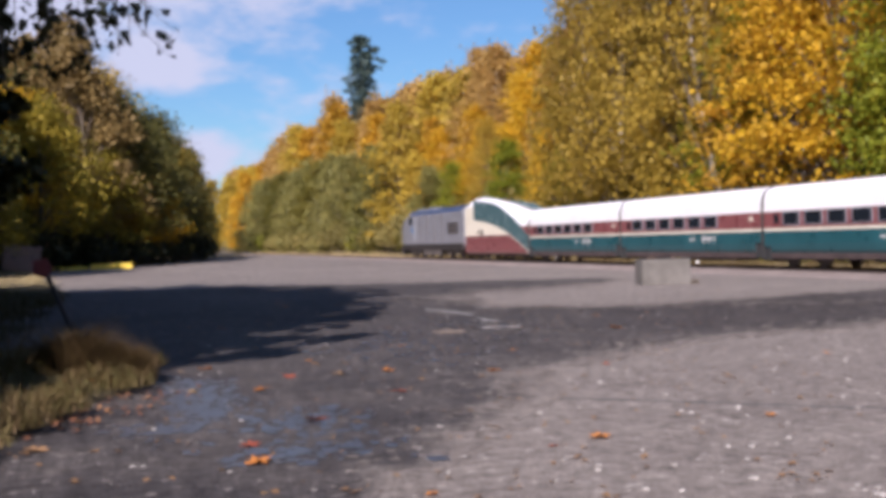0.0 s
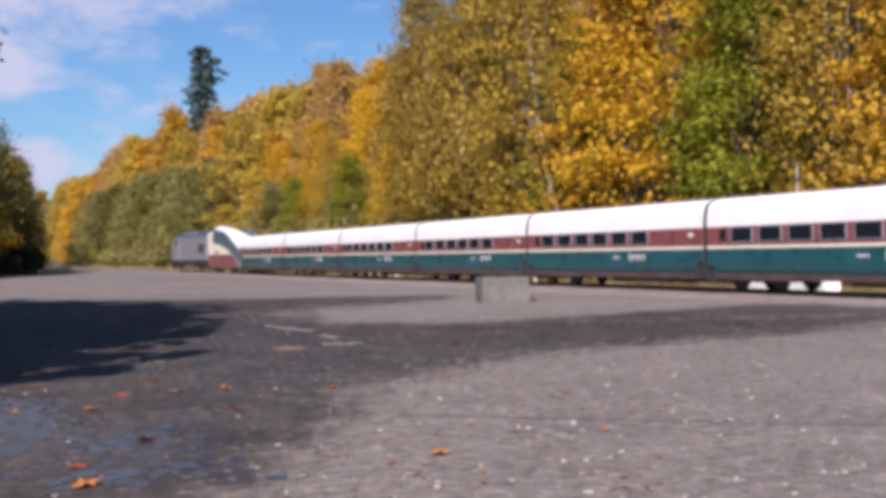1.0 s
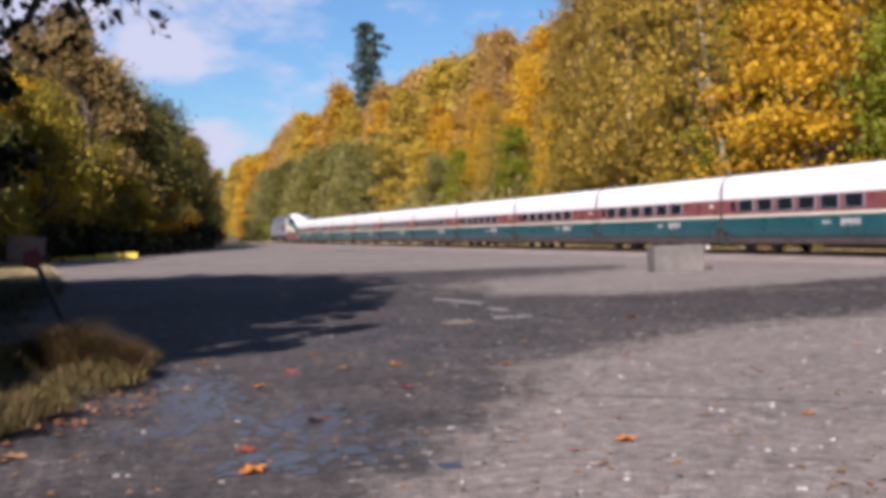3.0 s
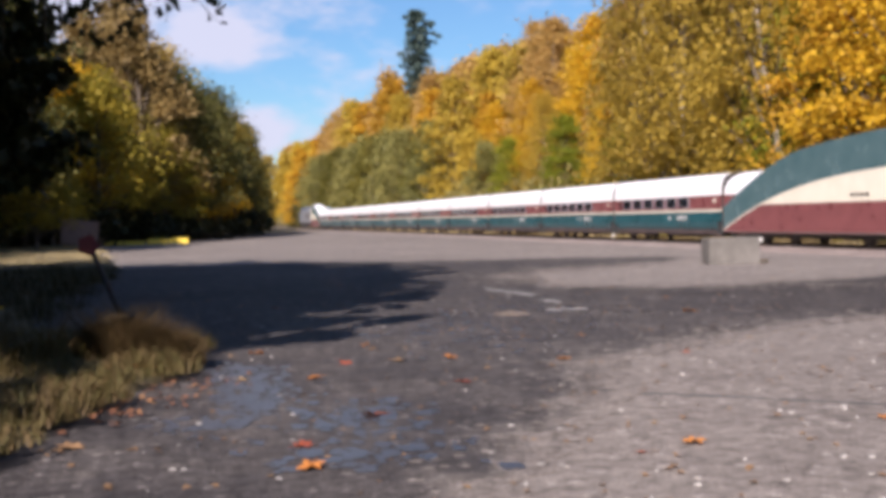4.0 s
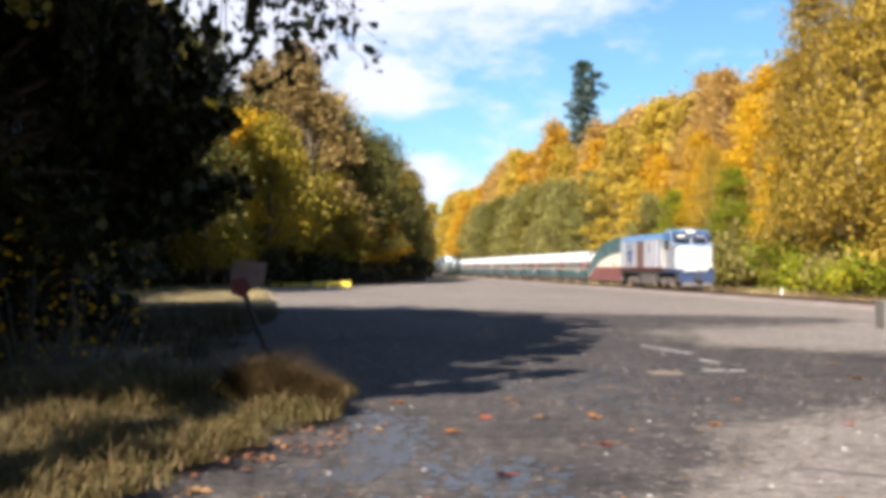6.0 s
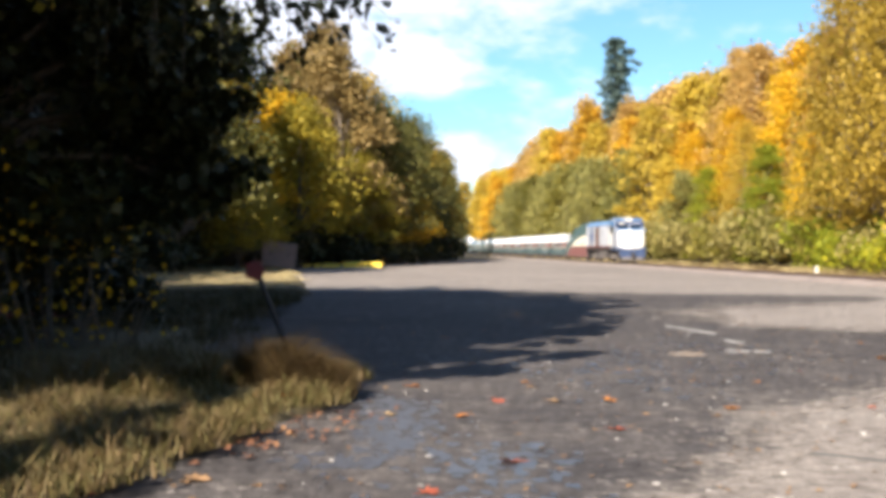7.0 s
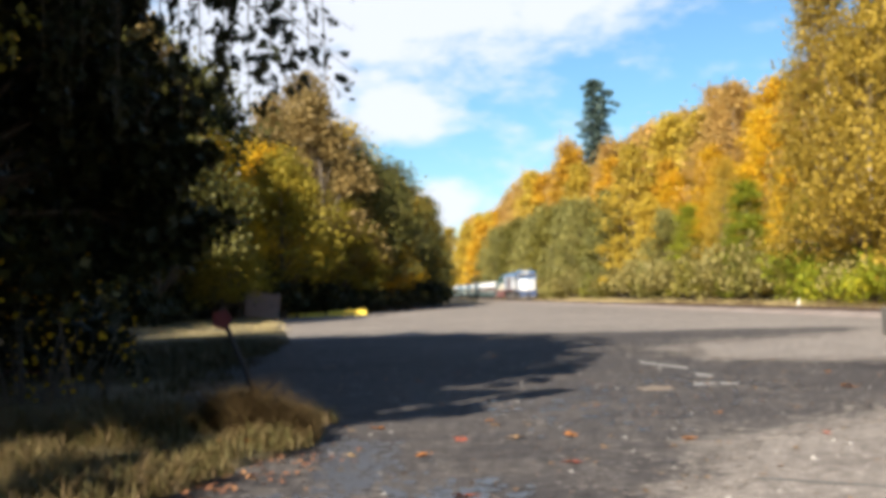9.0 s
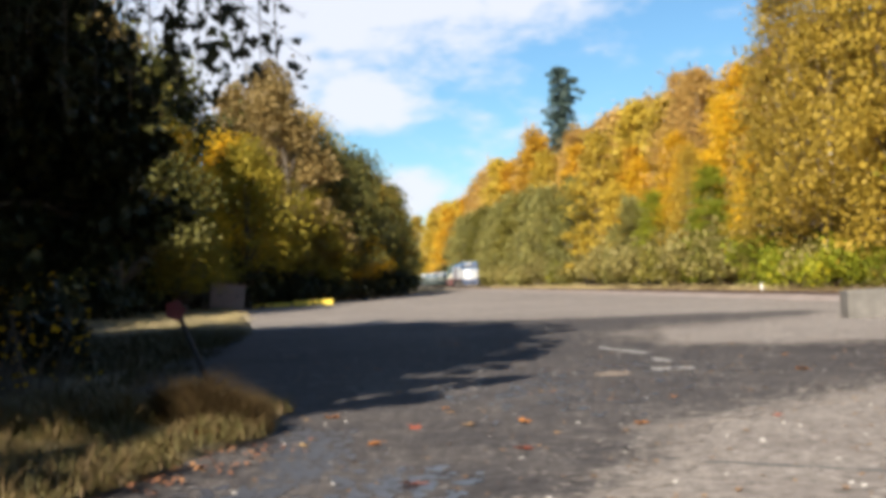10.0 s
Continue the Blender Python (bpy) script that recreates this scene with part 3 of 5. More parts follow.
def damp_patches():
    """Thin damp film on the asphalt, broken into small irregular spots."""
    rng = np.random.default_rng(19)
    bm = bmesh.new()
    z = 0.0085
    for x0, y0, sx, sy, n in ((0.65, 10.1, 0.22, 0.75, 260), (0.35, 11.2, 0.2, 0.4, 90), (1.15, 8.5, 0.28, 0.4, 130), (1.0, 7.2, 0.35, 0.3, 110), (0.0, 8.6, 0.2, 0.35, 60), (3.6, 14.0, 0.6, 1.3, 160), (5.5, 16.5, 0.9, 1.2, 120)):
        for _ in range(n):
            x, y = x0 + sx * rng.normal() + 0.12 * math.sin(y0 * 3), y0 + sy * rng.normal()
            if x < 0.15 - 0.35 * max(0, 11 - y):
                continue
            r = 0.02 + 0.06 * rng.random() ** 2
            z += 0.000004
            bm.faces.new([bm.verts.new((x + r * math.cos(a) * q, y + 1.5 * r * math.sin(a) * q, z)) for a, q in ((2 * math.pi * k / 9, 0.5 + 0.7 * rng.random()) for k in range(9))])
    tagged(part("damp_patch", bm, DAMP), "thin damp film glinting on the old asphalt", "damp patch", kind="stuff")


damp_patches()


def verge():
    """Grassy bank along the lot's edge, a hand's width above the asphalt, with a ragged rim."""
    rng = np.random.default_rng(4)
    edge = [(-4.5, 1.0), (-2.4, 4.5), (-1.5, 7.6), (-0.85, 9.4), (-0.35, 10.9), (0.18, 12.0), (0.12, 13.3), (-0.9, 14.6), (-2.2, 17), (-2.8, 22), (-2.4, 30), (-2.0, 40), (-2.9, 50), (-4.6, 66), (-6.6, 88)]
    bm = bmesh.new()
    rim = []
    for (x0, y0), (x1, y1) in zip(edge, edge[1:]):
        k = max(2, int(math.hypot(x1 - x0, y1 - y0) / 0.22))
        for i in range(k):
            f = i / k
            j = rng.normal() * 0.05
            rim.append((x0 + (x1 - x0) * f + j, y0 + (y1 - y0) * f + j))
    rows = []
    for x, y in rim:
        rows.append([bm.verts.new((x + 0.05, y, -0.03)), bm.verts.new((x, y, 0.06 + 0.03 * rng.random())), bm.verts.new((x - 0.45, y, 0.12 + 0.05 * rng.random())),
                     bm.verts.new((x - 1.6, y, 0.17 + 0.06 * rng.random())), bm.verts.new((x - 5, y, 0.2)), bm.verts.new((-24, y, 0.9)), ])
    for a, b in zip(rows, rows[1:]):
        for i in range(5):
            bm.faces.new((a[i], b[i], b[i + 1], a[i + 1]))
    bmesh.ops.recalc_face_normals(bm, faces=bm.faces[:])
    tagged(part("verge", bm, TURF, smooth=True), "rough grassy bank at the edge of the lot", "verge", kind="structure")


verge()


def railway():
    bm = bmesh.new()
    prof = [(-3.0, -0.34), (-1.75, -0.13), (1.75, -0.13), (3.0, -0.34)]
    prev = None
    for y in list(range(-60, 160, 2)) + list(range(160, 800, 20)):
        ring = [bm.verts.new((TRACK_X + x + random.uniform(-.05, .05), y, z + random.uniform(-.012, .012))) for x, z in prof]
        if prev:
            for i in range(3):
                bm.faces.new((prev[i], prev[i + 1], ring[i + 1], ring[i]))
        prev = ring
    tagged(part("ballast", bm, BALLAST), "brownish crushed-stone bed under the railway track", "ballast", kind="structure")
    track = tagged(new("railway_track"), "single railway track with rusty rails on dark wooden sleepers", "railway track")
    head = [(-0.075, -0.17), (0.075, -0.17), (0.075, -0.155), (0.012, -0.13), (0.012, -0.045), (0.036, -0.035), (0.036, 0.0), (-0.036, 0.0), (-0.036, -0.035), (-0.012, -0.045), (-0.012, -0.13), (-0.075, -0.155)]
    for s in (-1, 1):
        c = TRACK_X + s * 0.755
        part("rail", loft(lambda y: [(c + x, RAIL_Z + z) for x, z in head], [-60, 0, 100, 300, 800]), RAIL, track)
    me = None
    rng = random.Random(5)
    for k in range(280):
        if me is None:
            ob = part("sleeper", box(-1.28, 1.28, -0.11, 0.11, -0.17, 0.0, 0.012), TIE, track)
            me = ob.data
        else:
            ob = link("sleeper", me, TIE, track)
        ob.matrix_basis = pose(TRACK_X + rng.uniform(-.04, .04), 2 + k * 0.55, RAIL_Z - 0.13 + 0.05 + rng.uniform(-.008, .008), 0, 0, rng.uniform(-1, 1))
    bm = bmesh.new()
    for k in range(280, 700):
        box(TRACK_X - 1.28, TRACK_X + 1.28, 2 + k * 0.55 - 0.11, 2 + k * 0.55 + 0.11, RAIL_Z - 0.25, RAIL_Z - 0.08, 0, bm)
    tagged(part("sleepers_beyond", bm, TIE, track), kind="stuff")


railway()

# ---- train ----
W = 1.46


def coach_profile(half=W):
    """Low rounded coach: skirt tucked in, upright side, arched roof."""
    right = [(half - 0.16, 0.50), (half - 0.03, 0.74), (half, 1.0), (half, 1.50), (half, 1.60), (half, 2.28), (half - 0.03, 2.68), (half - 0.09, 2.98), (half - 0.24, 3.18), (half - 0.56, 3.31), (0, 3.38)]
    return right + [(-x, z) for x, z in right[-2::-1]]


def slab(zs, ys, proud=0.0):
    """The part of the coach's skin between two heights, both sides joined over the roof or as side bands."""
    bm = bmesh.new()
    for sgn in (-1, 1):
        for (x0, z0), (x1, z1) in zip(zs, zs[1:]):
            a = [(sgn * (x0 + proud), ys[0], z0), (sgn * (x1 + proud), ys[0], z1), (sgn * (x1 + proud), ys[1], z1), (sgn * (x0 + proud), ys[1], z0)]
            bm.faces.new([bm.verts.new(p) for p in a])
    bmesh.ops.remove_doubles(bm, verts=bm.verts[:], dist=0.0005)
    bmesh.ops.recalc_face_normals(bm, faces=bm.faces[:])
    return bm


def running_gear(root, ys, r=0.40, name="wheel"):
    for y in ys:
        for s in (-1, 1):
            part(name, disc_wheel(s * 0.69 - 0.07, s * 0.69 + 0.07, y, r, r), GREYGEAR, root)
        bm = bmesh.new()
        tube(bm, (-0.8, y, r), (0.8, y, r), 0.08, 0.08, 10)
        part("axle", bm, DARK, root)


def coach():
    """One short articulated coach; its front end is at y = 0 and it runs back to y = -12.8."""
    L = 12.94
    root = new("passenger_coach")
    right = coach_profile()[:11]
    core = coach_profile(W - 0.04)
    part("body_shell", loft(lambda y: core, [-0.06, -L + 0.06]), DARK, root, "dark grimy end walls and frame")
    part("lower_panel", slab(right[0:4], (0, -L)), GREEN, root, "glossy dark evergreen lower side")
    part("stripe", slab(right[3:5], (0, -L), 0.004), CREAM, root, "thin cream waist stripe")
    part("window_band", slab(right[4:6], (0, -L)), MAROON, root, "deep maroon side band")
    roof = slab([(x, z) for x, z in right[5:]], (0, -L))
    part("roof", roof, WHITE, root, "bright white arched roof", smooth=True)
    me_w = me_f = None
    for s in (-1, 1):
        for k in range(6):
            y = -1.9 - 1.42 * k
            x = s * (W + 0.012)
            if me_w is None:
                ob = part("window", box(-0.012, 0.012, -0.52, 0.52, -0.25, 0.25, 0.006), GLASS, root)
                me_w = ob.data
            else:
                ob = link("window", me_w, GLASS, root)
            ob.matrix_basis = pose(x, y, 1.99)
            if me_f is None:
                bm = bmesh.new()
                for a, b, c, d in ((-0.57, 0.57, 0.25, 0.275), (-0.57, 0.57, -0.275, -0.25), (-0.565, -0.52, -0.25, 0.25), (0.52, 0.565, -0.25, 0.25)):
                    box(-0.012, 0.016, a, b, c, d, 0, bm)
                fr = part("window_frame", bm, SILVER, ob, "thin pale metal window frame")
                me_f = fr.data
            else:
                link("window_frame", me_f, SILVER, ob)
        part("vestibule_window", box(s * W - 0.01, s * W + 0.010, -1.05, -0.72, 1.78, 2.18, 0.005), GLASS, root)
        part("coupling_gear", box(s * 1.02, s * 1.475, -12.96, -12.62, 0.42, 1.02, 0.05), RUBBER, root)
        part("brake_cylinder", box(s * 1.0, s * 1.44, -0.42, -0.02, 0.34, 0.86, 0.06), RUBBER, root)
        part("skirt_edge", strip([(-0.02, 0.40), (-L + 0.02, 0.40), (-L + 0.02, 0.62), (-0.02, 0.62)], s * (W - 0.2), s * (W - 0.07)), SKIRT, root, "grimy brown lower edge")
        part("marking", box(s * W - 0.01, s * W + 0.012, -7.6, -7.1, 1.17, 1.26), LINE, root, "small white lettering bar")
        bm = bmesh.new()
        for a, b, c, d in ((-8.35, -8.22, 1.10, 1.38), (-8.6, -8.4, 1.16, 1.32), (-8.85, -8.65, 1.16, 1.32), (-9.1, -8.9, 1.16, 1.32), (-9.32, -9.15, 1.16, 1.32), (-9.35, -8.25, 1.08, 1.10)):
            box(s * W - 0.01, s * W + 0.012, a, b, c, d, 0, bm)
        part("lettering", bm, LINE, root, "white lettering bars on green")
        part("placard", box(s * W - 0.01, s * W + 0.012, -12.35, -12.1, 1.95, 2.1), CREAM, root)
    part("coupling_bellows", box(-1.2, 1.2, -13.16, -L + 0.05, 0.75, 3.05, 0.08), RUBBER, root, "black folded gangway bellows")
    part("underfloor_box", box(-1.15, 1.15, -10.4, -6.6, 0.26, 0.55, 0.04), DARK, root)
    part("side_frame", box(-1.22, 1.22, -3.3, -0.6, 0.32, 0.52, 0.04), DARK, root)
    running_gear(root, (-0.95, -2.95))
    return tagged(root, "low coach with white roof, maroon windows band, green skirt", "train coach", "coaches of the train")


def end_car(flip):
    """Short car whose roof sweeps up in a fin to the height of its engine; engine end at y = 0 unless flipped."""
    L = 12.94
    root = new("fin_end_coach")

    def Y(u):
        return -L + L * u if flip else -L * u

    def crest(u):
        return 3.36 + 1.30 * max(0, 1 - (u / 0.74) ** 1.5)

    def section(y):
        u = (y + L) / L if flip else -y / L
        c, half = crest(u), W - 0.02
        g = (c - 3.36) / 1.15
        right = [(half - 0.16, 0.50), (half, 0.9), (half, 2.28), (half - 0.05, 2.55 + 0.7 * g), (half - 0.2, 2.86 + 0.95 * g), (half - 0.5, 3.12 + 1.05 * g), (half - 0.9, 3.28 + 1.1 * g), (0, c)]
        return right + [(-x, z) for x, z in right[-2::-1]]

    ys = [Y(k / 16) for k in range(17)]
    part("end_wall", loft(lambda y: section(-L), [-L - 0.012, -L - 0.003]), DARK, root, "dark end wall")
    start = 0.0 if flip else 0.16
    part("roof", loft(section, ys), WHITE, root, "white roof that sweeps up in a fin", smooth=False)
    for s in (-1, 1):
        def plate(name, pts, mat, proud, label=""):
            part(name, strip([(Y(u), z) for u, z in pts], s * (W - 0.03), s * (W + proud)), mat, root, label)
        us = [start + (1 - start) * k / 20 for k in range(21)]

        def low(u):
            return 3.02 - 0.5 * u - 1.85 * u ** 2.6

        def high(u):
            return 4.40 - 1.3 * u ** 1.6 - 4.0 * max(0, u - 0.5) ** 1.5
        plate("lower_panel", [(0, 0.55), (1, 0.55), (1, 1.76), (0, 1.76)], MAROON, 0.0, "maroon lower side")
        plate("cream_panel", [(0, 1.76), (0.77, 1.76)] + [(u, max(1.78, low(u))) for u in us[14::-1]] + ([] if flip else [(0.155, 3.95), (0, 3.85)]), CREAM, 0.004, "cream side under the swoosh")
        plate("rear_band", [(0.78, 1.77), (1, 1.77), (1, 2.28), (0.78, 2.28)], MAROON, 0.002)
        swoosh = [(u, max(0.6, low(u))) for u in us] + [(u, max(0.75, high(u))) for u in us[::-1]]
        plate("swoosh", swoosh, SWOOSH, 0.012, "dark teal curved swoosh")
        plate("piping", [(u, max(0.6, low(u)) - 0.06) for u in us] + [(u, max(0.6, low(u))) for u in us[::-1]], CREAM, 0.014, "cream line along the swoosh")
        if not flip:
            part("hatch", box(s * W - 0.02, s * W + 0.012, Y(0.30) - 0.2, Y(0.30) + 0.2, 1.75, 2.2), DARK, root)
        bm = bmesh.new()
        for k in range(4):
            box(s * W - 0.02, s * W + 0.012, Y(0.22) - 0.12 - 0.3 * k, Y(0.22) + 0.1 - 0.3 * k, 1.95, 2.08, 0, bm)
        part("lettering", bm, DARK, root, "small dark lettering bars")
    if flip:
        part("coupling_bellows", box(-1.4, 1.4, -13.14, -L - 0.005, 0.7, 4.2, 0.05), RUBBER, root)
    else:
        part("coupling_bellows", box(-1.2, 1.2, -13.16, -L + 0.02, 0.75, 3.05, 0.08), RUBBER, root)
    part("underframe", box(-1.2, 1.2, -L + 0.3, -0.3, 0.3, 0.56, 0.04), DARK, root)
    running_gear(root, (Y(0.10), Y(0.22), Y(0.62), Y(0.80)))
    return tagged(root, "end coach with a tall fin, teal swoosh, cream and maroon sides", "train coach", "end coaches with fins")


def truck(root, yc):
    t = part("truck_frame", box(-1.15, 1.15, yc - 1.9, yc + 1.9, 0.55, 0.85, 0.06), GREYGEAR, root)
    for y in (yc - 1.35, yc + 1.35):
        for s in (-1, 1):
            part("wheel", disc_wheel(s * 0.72 - 0.07, s * 0.72 + 0.07, y, 0.5, 0.5), GREYGEAR, t)
            part("axle_box", box(s * 1.12 - 0.1, s * 1.12 + 0.1, y - 0.2, y + 0.2, 0.36, 0.66, 0.03), GREYGEAR, t)
            part("spring", box(s * 1.16 - 0.08, s * 1.16 + 0.08, y * 0.5 + yc * 0.5 - 0.25, y * 0.5 + yc * 0.5 + 0.25, 0.42, 0.95, 0.05), GREYGEAR, t)


def cab_car():
    """Former engine at the train's tail, cab facing back: coupled end at y = 0, nose at y = -16.6."""
    root = new("cab_control_car")
    half = 1.52

    def prof(top, h=half):
        right = [(h, 1.62), (h, 3.98), (h - 0.25, 4.30), (h - 0.75, top)]
        return right + [(-x, z) for x, z in right[::-1]]
    part("body", loft(lambda y: [(x, z) for x, z in prof(4.42)], [-0.1, -13.0]), SILVER, root, "silver-grey ribbed body")
    part("roof", loft(lambda y: [(half + 0.006, 3.97), (half - 0.24, 4.33), (half - 0.74, 4.46), (-half + 0.74, 4.46), (-half + 0.24, 4.33), (-half - 0.006, 3.97)], [-0.1, -13.0]), BLUE, root, "faded blue roof")
    for s in (-1, 1):
        def side(name, y0, y1, z0, z1, mat, proud=0.02, label="", bev=0.0, into=None):
            return part(name, box(s * (half - 0.02), s * (half + proud), y0, y1, z0, z1, bev), mat, into or root, label)
        for y in (-0.6, -0.95, -1.3, -4.9, -8.0, -8.45, -9.25, -9.7, -10.4, -10.8, -11.2, -11.6):
            side("side_rib", y - 0.05, y + 0.05, 1.75, 3.85, SILVER, 0.035)
        d = side("baggage_door", -7.3, -5.65, 1.72, 3.75, BROWN, 0.012, "brown sliding baggage door", 0.01)
        for y in (-7.37, -5.58):
            side("door_jamb", y - 0.06, y + 0.06, 1.7, 3.85, DARK, 0.03, into=d)
        side("door_header", -7.45, -5.5, 3.78, 3.86, DARK, 0.03, into=d)
        side("side_vent", -9.1, -8.9, 2.9, 3.7, DARK, 0.04)
        side("sill_stripe", -12.9, -0.15, 1.60, 1.72, RED, 0.01, "thin red sill stripe")
        # plain arrow-like emblem of three bent bars
        for pts in ([(-1.8, 3.0), (-3.0, 3.12), (-4.0, 3.15), (-4.0, 2.98), (-2.6, 2.8)], [(-2.3, 2.75), (-2.75, 2.72), (-3.95, 2.9), (-3.9, 2.72), (-3.0, 2.55)],
                    [(-2.6, 2.45), (-3.05, 2.47), (-3.8, 2.62), (-3.7, 2.3), (-3.3, 2.1)]):
            part("emblem", strip(pts, s * (half - 0.01), s * (half + 0.012)), EMBLEM, root, "deep blue swept emblem")
        bm = bmesh.new()
        for k in range(5):
            box(s * (half - 0.02), s * (half + 0.012), -2.3 - 0.34 * k, -2.06 - 0.34 * k, 3.38, 3.55, 0, bm)
        part("lettering", bm, BLUE, root, "pale blue lettering bars")
        # cab side with door and window
        side("cab_side_window", -14.3, -13.4, 3.05, 3.75, GLASS, 0.03)
        side("cab_door", -13.35, -12.75, 1.75, 3.8, SILVER, 0.03)
        for y in (-13.42, -12.7):
            bm = bmesh.new()
            tube(bm, (s * (half + 0.07), y, 1.7), (s * (half + 0.07), y, 3.3), 0.02, 0.02, 6)
            part("grab_rail", bm, CREAM, root)
    # cab: upper house with raked windscreen, lower blunt nose
    cabp = [(-13.0, 1.62), (-13.0, 4.52), (-14.0, 4.56), (-14.75, 4.40), (-15.2, 3.42), (-15.2, 1.62)]
    part("cab", strip(cabp, -half + 0.02, half - 0.02), SILVER, root)
    part("cab_roof", strip([(-12.95, 4.35), (-12.95, 4.58), (-14.05, 4.62), (-14.85, 4.46), (-14.8, 4.32)], -half + 0.1, half - 0.1), BLUE, root, "blue cab roof with light bar")
    for s in (-1, 1):
        pts = [(-14.97, 3.93), (-15.16, 3.50)]
        bm = bmesh.new()
        x0, x1 = (0.08, 1.18) if s > 0 else (-1.18, -0.08)
        vs = [bm.verts.new(p) for p in ((x0, pts[0][0] - 0.015, pts[0][1]), (x1, pts[0][0] - 0.015, pts[0][1]), (x1, pts[1][0] - 0.015, pts[1][1]), (x0, pts[1][0] - 0.015, pts[1][1]))]
        vs += [bm.verts.new(v.co + Vector((0, 0.05, 0.02))) for v in vs[:4]]
        bm.faces.new(vs[:4])
        bm.faces.new(vs[7:3:-1])
        for i in range(4):
            j = (i + 1) % 4
            bm.faces.new((vs[i], vs[i + 4], vs[j + 4], vs[j]))
        bmesh.ops.recalc_face_normals(bm, faces=bm.faces[:])
        part("windscreen", bm, GLASS, root)
        part("cab_corner_post", box(s * 1.22, s * 1.46, -15.14, -14.5, 3.40, 4.30, 0.03), NAVY, root)
        part("number_board", strip([(-14.9, 4.02), (-14.98, 4.05), (-14.86, 4.30), (-14.76, 4.27)], s * 0.42, s * 1.08), CREAM if s < 0 else SILVER, root, "pale lit number board")
        part("nose_edge", strip([(-15.2, 1.5), (-15.32, 1.5), (-15.32, 3.36), (-15.2, 3.36)], s * 1.40, s * 1.50), NAVY, root)
        part("cab_blue_side", strip([(-13.0, 3.80), (-13.0, 4.36), (-14.72, 4.36), (-14.98, 3.80)], s * (half - 0.05), s * (half + 0.02)), BLUE, root, "blue band over the cab window")
    bm = bmesh.new()
    rear, mid, tip = -15.2, -16.1, -16.45
    ring = [(-1.46, rear), (-1.30, mid), (0, tip), (1.30, mid), (1.46, rear)]
    a = [bm.verts.new((x, y, 1.45)) for x, y in ring]
    b = [bm.verts.new((x * 0.98, y + 0.05, 3.32)) for x, y in ring]
    for i in range(4):
        bm.faces.new((a[i], a[i + 1], b[i + 1], b[i]))
    bm.faces.new(b)
    bm.faces.new(a[::-1])
    bm.faces.new((a[4], a[0], b[0], b[4]))
    bmesh.ops.recalc_face_normals(bm, faces=bm.faces[:])
    part("nose", bm, NOSE, root, "blunt white nose")
    part("nose_band", box(-1.44, 1.44, -15.95, -15.15, 3.33, 3.46, 0.02), BLUE, root)
    part("cab_brow", strip([(-14.70, 3.98), (-15.0, 3.98), (-14.84, 4.38), (-14.60, 4.38)], -1.22, 1.22), NAVY, root, "dark blue brow over the windscreen")
    part("nose_seam", box(-0.02, 0.02, -16.47, -16.3, 1.5, 3.25), GREYGEAR, root)
    for s in (-1, 1):
        bm = bmesh.new()
        tube(bm, (s * 1.0, -16.1, 1.85), (s * 1.0, -16.36, 1.85), 0.12, 0.11, 12)
        part("ditch_light", bm, CREAM, root)
        part("step", box(s * 1.05, s * 1.4, -16.3, -15.6, 0.6, 1.2, 0.02), DARK, root)
    part("headlight", box(-0.35, 0.35, -14.95, -14.7, 4.32, 4.50, 0.04), CREAM, root)
    part("horn", box(0.5, 0.75, -13.9, -13.4, 4.54, 4.76, 0.03), DARK, root)
    part("light_bar", box(-0.7, 0.4, -14.5, -14.3, 4.56, 4.68, 0.02), SILVER, root)
    part("sill_band", box(-1.47, 1.47, -16.2, -13.0, 1.28, 1.60, 0.03), NAVY, root, "dark blue band under the nose")
    part("pilot", strip([(-15.6, 0.62), (-16.42, 0.62), (-16.3, 1.28), (-15.6, 1.28)], -1.3, 1.3), NAVY, root, "dark blue pilot")
    part("plough", strip([(-15.7, 0.2), (-16.4, 0.2), (-16.6, 0.34), (-16.44, 0.60), (-15.7, 0.60)], -1.12, 1.12), GREYGEAR, root, "grey steel plough plate")
    part("coupler", box(-0.18, 0.18, -16.95, -16.3, 0.75, 1.05, 0.05), DARK, root)
    part("underframe", box(-1.42, 1.42, -15.4, -0.2, 1.25, 1.62, 0.03), DARK, root)
    part("equipment_tank", box(-1.35, 1.35, -10.0, -6.2, 0.35, 1.25, 0.10), GREYGEAR, root)
    for y in (-5.7, -10.6):
        part("equipment_locker", box(-1.38, 1.38, y - 0.3, y + 0.3, 0.6, 1.25, 0.03), DARK, root)
    truck(root, -3.2)
    truck(root, -13.0)
    return tagged(root, "silver cab car with blue roof, brown door, white nose", "train cab car")


